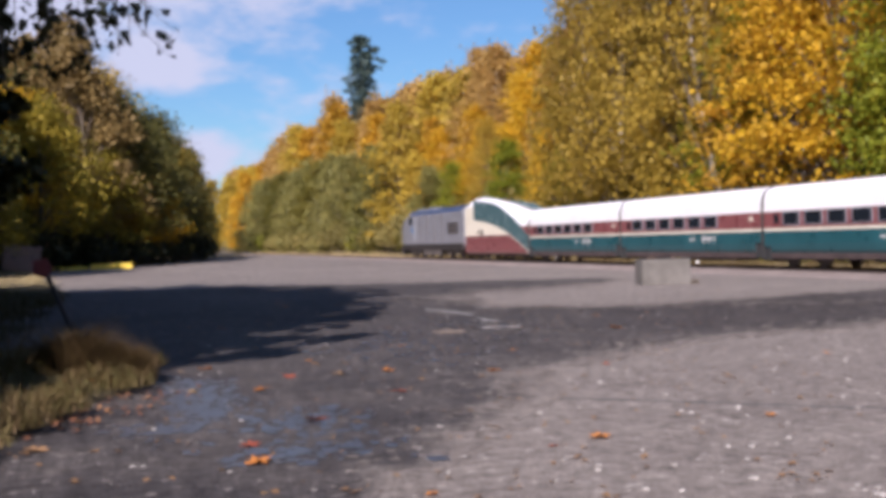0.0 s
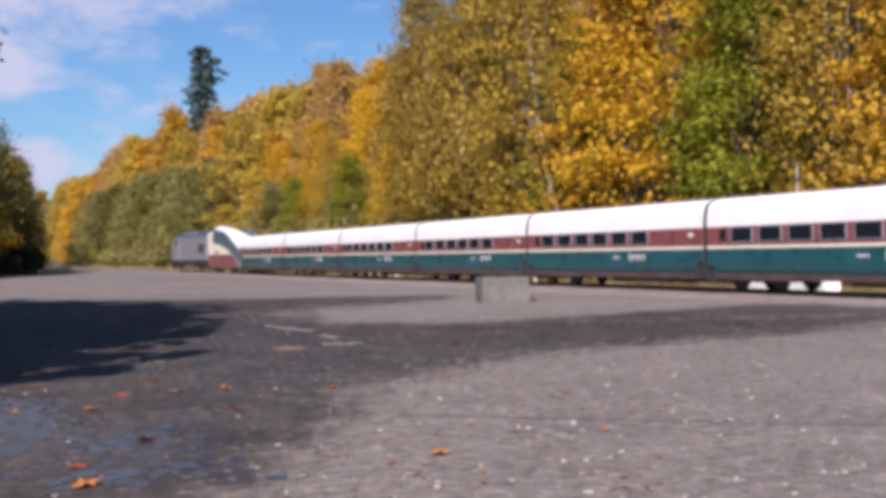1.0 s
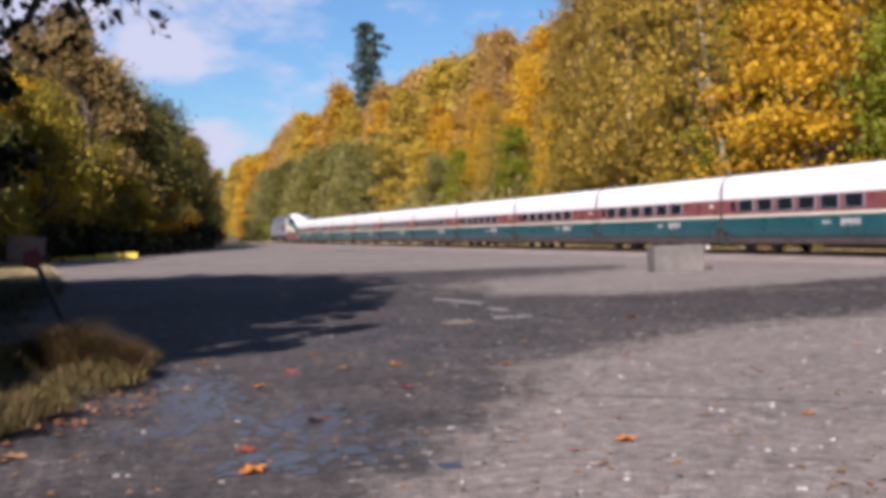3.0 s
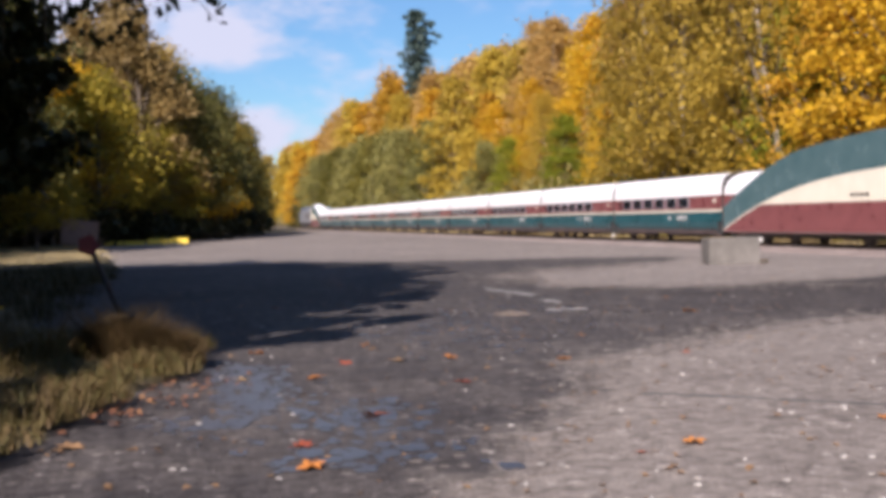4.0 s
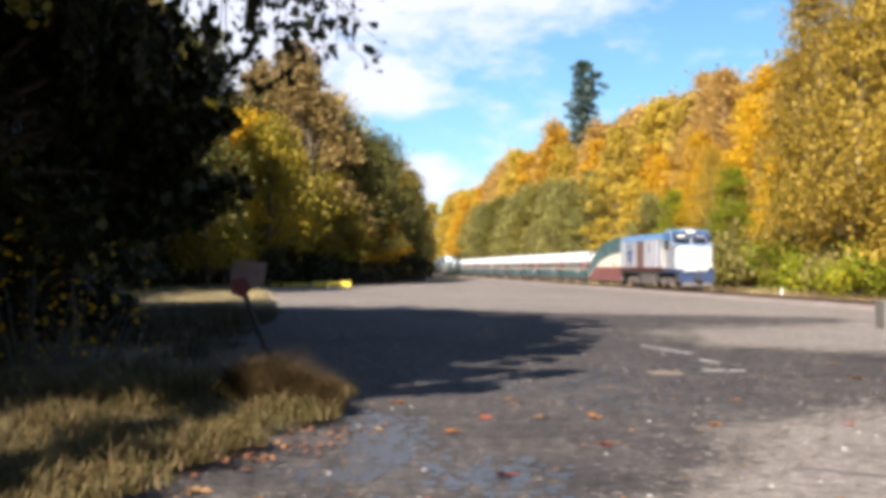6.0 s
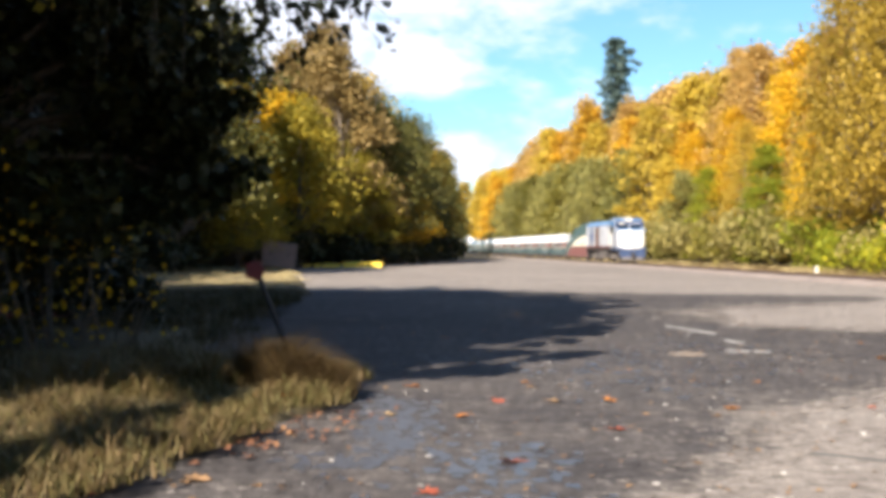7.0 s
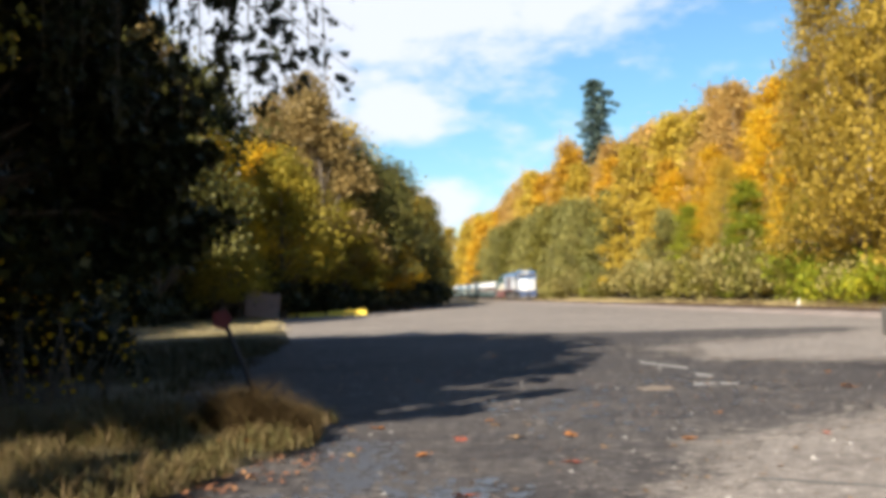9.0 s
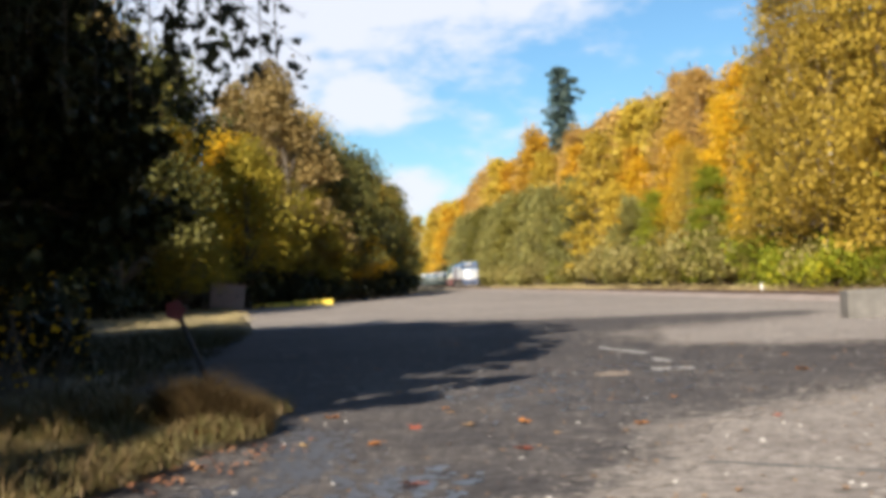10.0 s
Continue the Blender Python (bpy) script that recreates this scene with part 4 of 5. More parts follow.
def engine():
    """Leading diesel engine, nose at y = 0, coupled end at y = -19.4."""
    root = new("diesel_locomotive")
    half = 1.5

    def prof(y):
        n = max(0.0, min(1.0, (y + 3.4) / 3.4))
        top = 4.15 - 1.0 * n ** 1.5
        h = half - 0.25 * n ** 3
        right = [(h, 1.1), (h, top - 0.45), (h - 0.35, top - 0.1), (h - 0.8, top)]
        return right + [(-x, z) for x, z in right[::-1]]
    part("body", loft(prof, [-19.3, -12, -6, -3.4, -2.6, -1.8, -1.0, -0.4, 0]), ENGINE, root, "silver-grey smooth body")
    part("roof", loft(lambda y: [(half - 0.02, 3.74), (half - 0.36, 4.10), (half - 0.82, 4.19), (-half + 0.82, 4.19), (-half + 0.36, 4.10), (-half + 0.02, 3.74)], [-18.9, -3.4]), NAVY, root, "dark blue roof")
    part("roof_hatch", box(-0.9, 0.9, -9.6, -4.2, 4.1, 4.26, 0.04), SILVER, root)
    part("exhaust_housing", box(-0.5, 0.5, -8.2, -6.6, 4.2, 4.4, 0.06), DARK, root)
    for s in (-1, 1):
        def side(name, y0, y1, z0, z1, mat, proud=0.014, label=""):
            return part(name, box(s * (half - 0.02), s * (half + proud), y0, y1, z0, z1, 0.006), mat, root, label)
        side("cab_window", -4.6, -3.5, 2.95, 3.6, GLASS)
        side("cab_door", -5.7, -5.0, 1.5, 3.5, SILVER, 0.02)
        g = side("radiator_grille", -17.9, -15.2, 2.0, 2.9, DARK, 0.01, "dark slatted grille")
        for k in range(6):
            part("slat", box(s * (half - 0.01), s * (half + 0.03), -17.85, -15.25, 2.05 + 0.14 * k, 2.10 + 0.14 * k), GREYGEAR, g)
        side("emblem", -5.0, -4.2, 2.2, 2.7, BLUE, 0.012)
        for y in (-7.0, -9.2, -11.4, -13.6):
            side("panel_joint", y - 0.03, y + 0.03, 1.2, 3.6, GREYGEAR, 0.02)
        side("sill_stripe", -19.2, -1.0, 1.1, 1.25, DARK, 0.012)
    part("underframe", box(-1.42, 1.42, -19.2, -0.6, 0.75, 1.1, 0.04), DARK, root)
    part("fuel_tank", box(-1.35, 1.35, -12.3, -7.4, 0.3, 0.95, 0.12), GREYGEAR, root)
    part("pilot", box(-1.3, 1.3, -0.7, 0.05, 0.25, 1.15, 0.1), DARK, root)
    truck(root, -4.4)
    truck(root, -15.4)
    return tagged(root, "silver diesel locomotive with a blue roof, leading the train", "locomotive")


def build_train():
    """Each vehicle with the distance of its front end behind the train's front."""
    made = [(engine(), 0.0)]
    front = end_car(False)
    made.append((front, 19.6))
    first = coach()
    u = 32.9
    for k in range(11):
        made.append((first if k == 0 else copy_thing(first, pose(0, 0, 0)), u))
        u += 13.14
    made.append((end_car(True), u))
    made.append((cab_car(), u + 13.0))
    return made


TRAIN = build_train()

# ---- woods beyond the track ----


def plant(template, x, y, turn, scale, label="", category="tree", group="woods beyond the track", sink=0.15, tilt=0):
    ob = copy_thing(template, pose(x, y, rise(x, y) - sink, tilt, 0, turn))
    ob.scale = (scale, scale, scale)
    return tagged(ob, label or template["label"], category, group)


def clear(ob):
    for o in (*ob.children_recursive, ob):
        bpy.data.objects.remove(o)


def right_woods():
    rng = random.Random(11)
    kinds = {
        "gold": tagged(tree("maple_tree", 21, 4.6, 0.10, 1, GOLD, clumps=190, leaves=10000, size=0.32, clump_r=(0.7, 1.6), trunk_r=0.28), "tall maple with golden yellow autumn leaves"),
        "amber": tagged(tree("maple_tree", 20, 4.8, 0.12, 2, AMBER, clumps=190, leaves=10000, size=0.32, clump_r=(0.7, 1.6), trunk_r=0.28), "tall maple with amber orange autumn leaves"),
        "russet": tagged(tree("alder_tree", 22, 3.9, 0.28, 3, RUSSET, BIRCH, clumps=110, leaves=7600, size=0.29, clump_r=(0.9, 1.8), trunk_r=0.22), "thinning alder with russet leaves and pale trunk"),
        "ochre": tagged(tree("alder_tree", 24, 4.2, 0.16, 4, OCHRE, BIRCH, clumps=130, leaves=10500, size=0.285, clump_r=(0.8, 1.7), trunk_r=0.26, droop=0.5, lean=(0.03, 0.06)), "tall drooping alder with ochre leaves, pale trunk"),
        "lime": tagged(tree("maple_tree", 16, 4.2, 0.06, 5, LIME, clumps=100, leaves=8400, size=0.33, clump_r=(0.9, 1.9), trunk_r=0.22), "maple turning from green to yellow"),
        "near_gold": tagged(tree("maple_tree", 21, 4.6, 0.06, 1, GOLD, clumps=190, leaves=17000, size=0.24, clump_r=(0.9, 2.0), layer=0.42, trunk_r=0.28), "tall maple with golden yellow autumn leaves"),
        "near_amber": tagged(tree("maple_tree", 20, 4.8, 0.08, 2, AMBER, clumps=190, leaves=17000, size=0.24, clump_r=(0.9, 2.0), layer=0.42, trunk_r=0.28), "tall maple with amber orange autumn leaves"),
        "near_ochre": tagged(tree("alder_tree", 24, 4.2, 0.12, 4, OCHRE, BIRCH, clumps=200, leaves=16000, size=0.215, clump_r=(0.8, 1.7), trunk_r=0.26, droop=0.5, lean=(0.03, 0.06)), "tall drooping alder with ochre leaves, pale trunk"),
        "near_lime": tagged(tree("maple_tree", 16, 4.2, 0.04, 5, LIME, clumps=140, leaves=15000, size=0.23, clump_r=(0.9, 2.0), layer=0.42, trunk_r=0.22), "maple turning from green to yellow"),
        "far_willow": tagged(tree("willow_tree", 15, 4.8, 0.02, 10, WILLOW, clumps=150, leaves=8000, size=0.36, trunk_r=0.25, clump_r=(1.0, 2.0)), "dull grey-green willow at the edge of the far woods"),
        "far_gold": tagged(tree("maple_tree", 22, 5.2, 0.08, 6, TAWNY, clumps=140, leaves=5600, size=0.48, trunk_r=0.3, clump_r=(0.9, 1.8)), "golden yellow autumn maple in the far woods"),
        "far_russet": tagged(tree("alder_tree", 23, 4.8, 0.15, 7, RUSSET, BIRCH, clumps=140, leaves=5600, size=0.45, trunk_r=0.25, clump_r=(0.9, 1.8)), "russet autumn alder in the far woods"),
        "far_amber": tagged(tree("maple_tree", 21, 5.0, 0.08, 8, AMBER, clumps=140, leaves=5600, size=0.48, trunk_r=0.3, clump_r=(0.9, 1.8)), "amber autumn maple in the far woods"),
        "far_olive": tagged(tree("maple_tree", 17, 4.6, 0.03, 9, OLIVE, clumps=140, leaves=5600, size=0.48, trunk_r=0.3, clump_r=(0.9, 1.8)), "dull olive green tree in the far woods"),
    }
    # edge of the wood, from near to far: kind, x, y, scale
    edge = [("russet", 36.5, 24, 0.95), ("amber", 37, 30, 1.0), ("ochre", 35.4, 34.5, 0.9),
            ("lime", 35.5, 40.5, 1.05), ("gold", 35.8, 47, 1.12), ("amber", 36.5, 52.5, 1.0), ("lime", 36.5, 57, 0.95), ("ochre", 36, 61.5, 1.05), ("ochre", 37.2, 68.5, 1.12), ("ochre", 36.2, 75, 1.0),
            ("ochre", 37.6, 81, 0.95), ("lime", 36, 84, 0.5), ("ochre", 41, 88, 0.66), ("gold", 37, 90, 0.46), ("ochre", 39, 96, 0.52), ("lime", 36.4, 99, 0.6), ("gold", 41, 104, 0.74), ("ochre", 37.2, 107, 0.5), ("gold", 39, 113, 0.6),
            ("lime", 36.6, 117, 0.55), ("gold", 41, 121, 0.68), ("far_willow", 36.6, 126, 0.6), ("gold", 39, 130, 0.62), ("far_gold", 37.5, 136, 0.5), ("far_amber", 41, 139, 0.7),
            ("far_gold", 37, 142, 0.8), ("far_willow", 36.5, 152, 0.85), ("far_olive", 37.5, 162, 0.8), ("far_willow", 36, 172, 0.9), ("far_willow", 36.5, 184, 0.95), ("far_olive", 35.5, 196, 0.85), ("far_willow", 36, 208, 1.0), ("far_willow", 36, 222, 0.95), ("far_olive", 35.5, 238, 0.9), ("far_willow", 35, 256, 1.0), ("far_willow", 35, 276, 1.0), ("far_amber", 34.5, 300, 0.9), ("far_gold", 34, 335, 0.9), ("far_gold", 33, 385, 1.0)]
    for k, x, y, s in edge:
        if "near_" + k in kinds and 8 < y < 122:
            k = "near_" + k
        plant(kinds[k], x, y, rng.uniform(0, 360), s * (1.0 if y < 80 else 1.12))
    # second and third rows up the slope
    y = 22
    while y < 420:
        near = y < 130
        step = 8.0 if near else 8.5 + y * 0.02
        for x, kk in ((44, ("russet", "gold", "russet", "gold")), (53, ("far_russet", "far_russet", "russet", "far_amber"))) if near else ((44, ("far_russet", "far_amber", "far_russet", "far_gold")), (53, ("far_russet", "far_amber", "far_russet", "far_russet"))):
            tall = 1.1 if y < 80 else (0.98 if y < 105 else 1.04)
            if y > 150:
                tall = 1.07 if y < 205 else (1.36 if y < 240 else 1.24)
            plant(kinds[rng.choice(kk)], x + rng.uniform(-2.5, 2.5), y + rng.uniform(-2, 2), rng.uniform(0, 360), tall * rng.uniform(0.93, 1.03))
        y += step
    # tawny alders between the rows, which close the skyline
    for k in range(17):
        y = 84 + 8.2 * k
        plant(kinds["far_russet"], 48.5 + rng.uniform(-1.5, 1.5), y + rng.uniform(-1.5, 1.5), rng.uniform(0, 360), (0.9 if y < 105 else 0.98 if y < 150 else 1.03) * rng.uniform(0.95, 1.03))
    birch = tagged(tree("birch_tree", 25, 2.8, 0.40, 24, OCHRE, BIRCH, clumps=60, leaves=3600, size=0.25, trunk_r=0.24, lean=(0.0, 0.30), droop=0.6), "leaning pale-barked birch with thin ochre leaves", "tree", "woods beyond the track")
    birch.matrix_basis = pose(33.6, 54.6, rise(33.6, 54) - 0.1)
    fir = tagged(conifer("fir_tree", 42, 3.1, 21, NEEDLE), "tall dark fir standing above the autumn woods", "tree")
    fir.matrix_basis = pose(50.5, 224, rise(50.5, 224) - 0.2)
    for k, (x, y, s) in enumerate(((62, 300, 0.62), (58, 345, 0.6), (66, 330, 0.66))):
        plant(fir, x, y, 50 * k, s, "dark fir in the far woods")
    for t in kinds.values():
        clear(t)


right_woods()


def brush_line():
    """Dry brush and young growth between the track and the woods."""
    rng = random.Random(8)
    kinds = [tagged(bush("shrub", 1.8, 2.6, 31, BRUSH, 1200, 0.21), "dry brownish brush beside the railway"), tagged(bush("shrub", 1.7, 2.2, 32, OLIVE, 1200, 0.21), "dull olive shrub beside the railway"),
             tagged(bush("shrub", 1.9, 3.0, 33, LIME, 1200, 0.22), "yellow-green shrub beside the railway")]
    y = 6.0
    while y < 330:
        k = kinds[(1 if rng.random() < 0.4 else 2) if y < 72 else (1 if rng.random() < 0.3 else (2 if rng.random() < 0.25 else 0))]
        s = rng.uniform(0.7, 1.2) * (1.2 if y < 70 else 1.9 if y < 150 else 2.3)
        if y < 62:
            s *= 0.7
        if y > 150 or 70 < y < 80:
            s *= 0.72
        plant(k, (34.6 if y < 80 else 36.0 if y < 150 else 34.9) + rng.uniform(-0.6, 0.9), y, rng.uniform(0, 360), s, category="shrub", group="brush beside the railway", sink=0.05)
        y += rng.uniform(2.0, 3.4) * (1 if y < 100 else 1.6)
    for k in kinds:
        clear(k)
    spots = [(31.6 + rng.uniform(-0.9, 1.0), 8 + i * 1.1, 1.0, 0.9, rise(31.6, 50)) for i in range(100)]
    pale = [(31.9 + rng.uniform(-1.0, 1.3), 72 + i * 1.7, 1.1, 1.2, rise(31.6, 50)) for i in range(110)]
    grass("trackside_grass", pale, [150] * len(pale), 0.5, 4, DRYGRASS, "bleached dry grass strip along the railway")
    grass("trackside_grass", spots, [130] * len(spots), 0.45, 3, STRAW, "pale dry grass beside the railway")


brush_line()

# ---- trees along the lot and behind the camera ----


def crown_tree(name, trunk, h, blobs, mat, seed, label, size=0.3, r=0.3, group="trees beside the lot"):
    """A tree whose limbs carry leaf masses at given places: (x, y, z, radius, leaves)."""
    rng = np.random.default_rng(seed)
    root = new(name)
    root.matrix_basis = pose(trunk[0], trunk[1], 0)
    bm = bmesh.new()
    base = Vector((0, 0, -0.3))
    spine = [base] + [Vector((0.1 * math.sin(k * 2.1 + seed), 0.1 * math.cos(k * 1.7 + seed), h * k / 6)) for k in range(1, 7)]
    for k in range(6):
        tube(bm, spine[k], spine[k + 1], r * (1 - 0.13 * k) * (1.3 if k == 0 else 1), r * (1 - 0.13 * (k + 1)), 9)
    cen, rad, cnt = [], [], []
    for x, y, z, br, n in blobs:
        c = Vector((x - trunk[0], y - trunk[1], z))
        f = min(6, max(1, int(max(0.1, (z - 2) / h) * 6)))
        mid = spine[f].lerp(c, 0.5) + Vector((0, 0, 0.5))
        tube(bm, spine[f], mid, r * 0.35, r * 0.2, 6)
        tube(bm, mid, c, r * 0.2, 0.02, 6)
        for k in range(9):
            v = Vector(rng.normal(size=3))
            v.normalize()
            q = c + v * br * (0.35 + 0.55 * rng.random())
            if k % 2:
                tube(bm, mid.lerp(c, 0.6), q, 0.03, 0.008, 5)
            cr = br * (0.28 + 0.25 * rng.random())
            cen.append(q)
            rad.append((cr, cr, cr * 0.8))
            cnt.append(int(n / 9))
    part("trunk", bm, BARK, root, smooth=True)
    link("crown", leaves_mesh("crown", cen, rad, cnt, size, rng), mat, root)
    return tagged(root, label, "tree", group)


def left_trees():
    rng = random.Random(3)
    # big maple at the edge of the lot, shade put into its leaf colour
    blobs = [(-7 + rng.uniform(-2.4, 2.4), 17 + rng.uniform(-4, 4), z, 1.9, 900) for z in (1.6, 2.6, 3.6, 4.6, 5.6, 6.6, 7.6, 8.6, 9.6, 10.8, 12) for _ in range(3)]
    blobs += [(-4.3, 17.5, 4.4, 1.3, 700), (-4.6, 18.5, 3.2, 1.2, 600), (-3.9, 19, 2.9, 1.0, 450), (-4.6, 16, 6.2, 1.3, 600), (-5.2, 19, 2.0, 1.3, 700), (-5.6, 16, 1.4, 1.2, 700), (-3.6, 19.5, 5.2, 1.0, 400), (-3.3, 17, 5.8, 1.2, 800), (-3.2, 17.2, 4.8, 1.2, 800), (-2.9, 17.4, 3.8, 1.2, 800), (-2.7, 17.6, 2.9, 1.1, 700), (-3.5, 16.8, 6.9, 1.3, 800), (-2.5, 17.6, 3.7, 1.0, 700), (-2.4, 17.8, 2.95, 0.9, 700), (-2.6, 17.4, 4.5, 0.9, 600)]
    crown_tree("maple_tree", (-6.6, 17), 12, blobs, SHADE, 41, "large maple at the lot's edge, leaves blackened for shade", 0.2, 0.34)
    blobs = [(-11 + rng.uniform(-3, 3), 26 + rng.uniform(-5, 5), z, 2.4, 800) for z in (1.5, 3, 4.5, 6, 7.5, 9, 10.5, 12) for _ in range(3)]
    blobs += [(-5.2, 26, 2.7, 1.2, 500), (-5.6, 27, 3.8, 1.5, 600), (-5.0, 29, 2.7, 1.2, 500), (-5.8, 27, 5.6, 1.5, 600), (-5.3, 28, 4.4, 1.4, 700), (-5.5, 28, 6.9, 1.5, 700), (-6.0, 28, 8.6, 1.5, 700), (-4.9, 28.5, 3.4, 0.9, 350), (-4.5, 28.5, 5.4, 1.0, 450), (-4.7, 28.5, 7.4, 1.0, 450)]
    crown_tree("maple_tree", (-10, 26), 13, blobs, SHADE, 42, "dense maple beside the lot, leaf colour darkened for shade", 0.26, 0.34)
    # row running down the lot
    kinds = [tagged(tree("maple_tree", 12, 4.0, 0.27, 51, MOSSGOLD, clumps=120, leaves=9500, size=0.25, clump_r=(0.8, 1.7)), "olive-gold maple beside the lot"),
             tagged(tree("maple_tree", 14, 4.4, 0.27, 52, OCHRE, clumps=120, leaves=9500, size=0.25, clump_r=(0.9, 1.8)), "ochre autumn tree beside the lot"),
             tagged(tree("maple_tree", 13, 4.2, 0.24, 53, DUSK, clumps=130, leaves=10000, size=0.25, clump_r=(0.9, 1.8)), "dull green tree beside the lot"),
             tagged(tree("alder_tree", 16, 3.8, 0.2, 54, UMBER, clumps=110, leaves=8000, size=0.3), "dull brown alder behind the lot"),
             tagged(tree("maple_tree", 13, 3.8, 0.27, 57, GOLD, clumps=110, leaves=8000, size=0.27, clump_r=(0.7, 1.5)), "golden maple catching the sun beside the lot"),
             tagged(tree("maple_tree", 19, 4.4, 0.03, 58, DUSK, clumps=130, leaves=8000, size=0.4, clump_r=(1.0, 2.0)), "tall dense dull green tree, some added for shade")]
    # kind 5 at negative x: hidden trees added to shade the row's foot
    row = [(2, -15.5, 43, 0.6), (2, -15.5, 36, 0.6), (2, -14.5, 55, 0.7), (2, -10.8, 64, 0.85), (0, -8.0, 70, 0.42), (3, -16, 50, 0.6), (4, -9.6, 84, 0.8), (0, -4.6, 88, 0.82), (4, -6.2, 93, 0.82), (3, -7.0, 112, 1.05), (3, -2.5, 114, 0.95), (0, -7.4, 82, 0.5), (1, -13.8, 92, 1.0), (3, -14, 72, 0.95), (3, -1.6, 100, 0.95), (2, 1.6, 105, 0.9), (0, 0.2, 98, 0.62), (2, 3.8, 113, 0.82), (4, 5.0, 107, 0.5), (4, 2.6, 103, 0.42), (4, 7.8, 138, 0.62), (2, 5.5, 124, 0.95), (1, 7.6, 134, 0.88), (2, 8.6, 150, 0.85), (3, -4, 112, 1.15), (1, 0, 124, 1.1), (3, 3, 140, 1.0),
           (2, -12, 100, 1.3), (3, -20, 60, 0.9), (2, -21, 46, 0.6), (3, -22, 84, 1.0), (2, 9.5, 170, 0.9), (1, 6, 175, 1.1), (2, 10, 200, 1.0), (1, 11, 240, 1.1), (2, 8, 230, 1.2), (5, 14.2, 212, 0.92), (5, 16.2, 232, 0.95), (5, 17.5, 255, 1.0), (5, -17, 66, 0.92), (5, -16.5, 75, 0.95), (5, -19, 82, 1.0), (5, -20, 71, 0.95), (5, -22, 62, 1.0), (5, -15, 93, 0.95)]
    for k, x, y, s in row:
        plant(kinds[k], x - (0.8 if y > 78 else 0), y, rng.uniform(0, 360), s * (1.3 if y < 130 else 1.15), group="trees beside the lot")
    for t in kinds:
        clear(t)
    # gold leaf colour stands for sunlit leaves amid the maple's shade
    sap = tagged(bush("sapling", 1.3, 3.0, 62, GOLD, 112, 0.10), "thin sapling, a few leaves coloured gold as sunlit")
    for x, y, s in ((-5.2, 14.8, 1.0), (-4.0, 15.8, 0.9), (-6.2, 13.4, 1.1), (-3.4, 16.4, 0.7)):
        plant(sap, x, y, rng.uniform(0, 360), s, category="sapling", group="saplings under the maple", sink=0.0)
    clear(sap)
    # shrubs take the shade-darkened leaf colour, not their own green
    sh = tagged(bush("shrub", 1.7, 2.0, 61, SHADE, 1000, 0.24), "dense shrub blackened in colour for shade under trees")
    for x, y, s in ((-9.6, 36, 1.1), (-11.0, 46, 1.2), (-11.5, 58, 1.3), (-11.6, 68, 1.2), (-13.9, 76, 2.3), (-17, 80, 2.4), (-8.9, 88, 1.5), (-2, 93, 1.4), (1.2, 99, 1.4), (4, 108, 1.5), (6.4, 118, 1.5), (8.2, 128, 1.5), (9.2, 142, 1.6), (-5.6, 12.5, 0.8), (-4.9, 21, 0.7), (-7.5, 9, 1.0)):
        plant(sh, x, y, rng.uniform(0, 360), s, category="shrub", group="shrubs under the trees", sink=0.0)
    # near-black thicket added for the dark under the crowns, behind the front trunks
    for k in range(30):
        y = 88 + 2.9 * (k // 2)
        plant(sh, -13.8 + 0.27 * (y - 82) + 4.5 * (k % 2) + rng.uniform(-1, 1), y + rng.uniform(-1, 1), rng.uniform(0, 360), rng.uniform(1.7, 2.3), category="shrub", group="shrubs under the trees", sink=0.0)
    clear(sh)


left_trees()


def closing_woods():
    """Unseen woods added beside and behind the camera, shutting out low sky light."""
    rng = random.Random(23)
    kinds = [tagged(tree("maple_tree", 17, 4.8, 0.04, 55, OLIVE, clumps=60, leaves=2600, size=0.75, clump_r=(1.2, 2.2)), "dense olive tree added round the lot to block sky light"),
             tagged(tree("maple_tree", 16, 4.8, 0.06, 56, OCHRE, clumps=60, leaves=2600, size=0.75, clump_r=(1.2, 2.2)), "ochre tree added round the lot to block sky light")]
    for x in (-20, -28):
        for k in range(13):
            if x == -20 and 8 <= k <= 10:
                continue
            plant(rng.choice(kinds), x + rng.uniform(-2, 2), -34 + 7.5 * k + rng.uniform(-2, 2), rng.uniform(0, 360), rng.uniform(0.9, 1.15), group="woods round the lot")
    for k in range(10):
        plant(rng.choice(kinds), -14 + 7.5 * k + rng.uniform(-2, 2), -42 + rng.uniform(-3, 3), rng.uniform(0, 360), rng.uniform(0.9, 1.15), group="woods round the lot")
    for t in kinds:
        clear(t)


closing_woods()


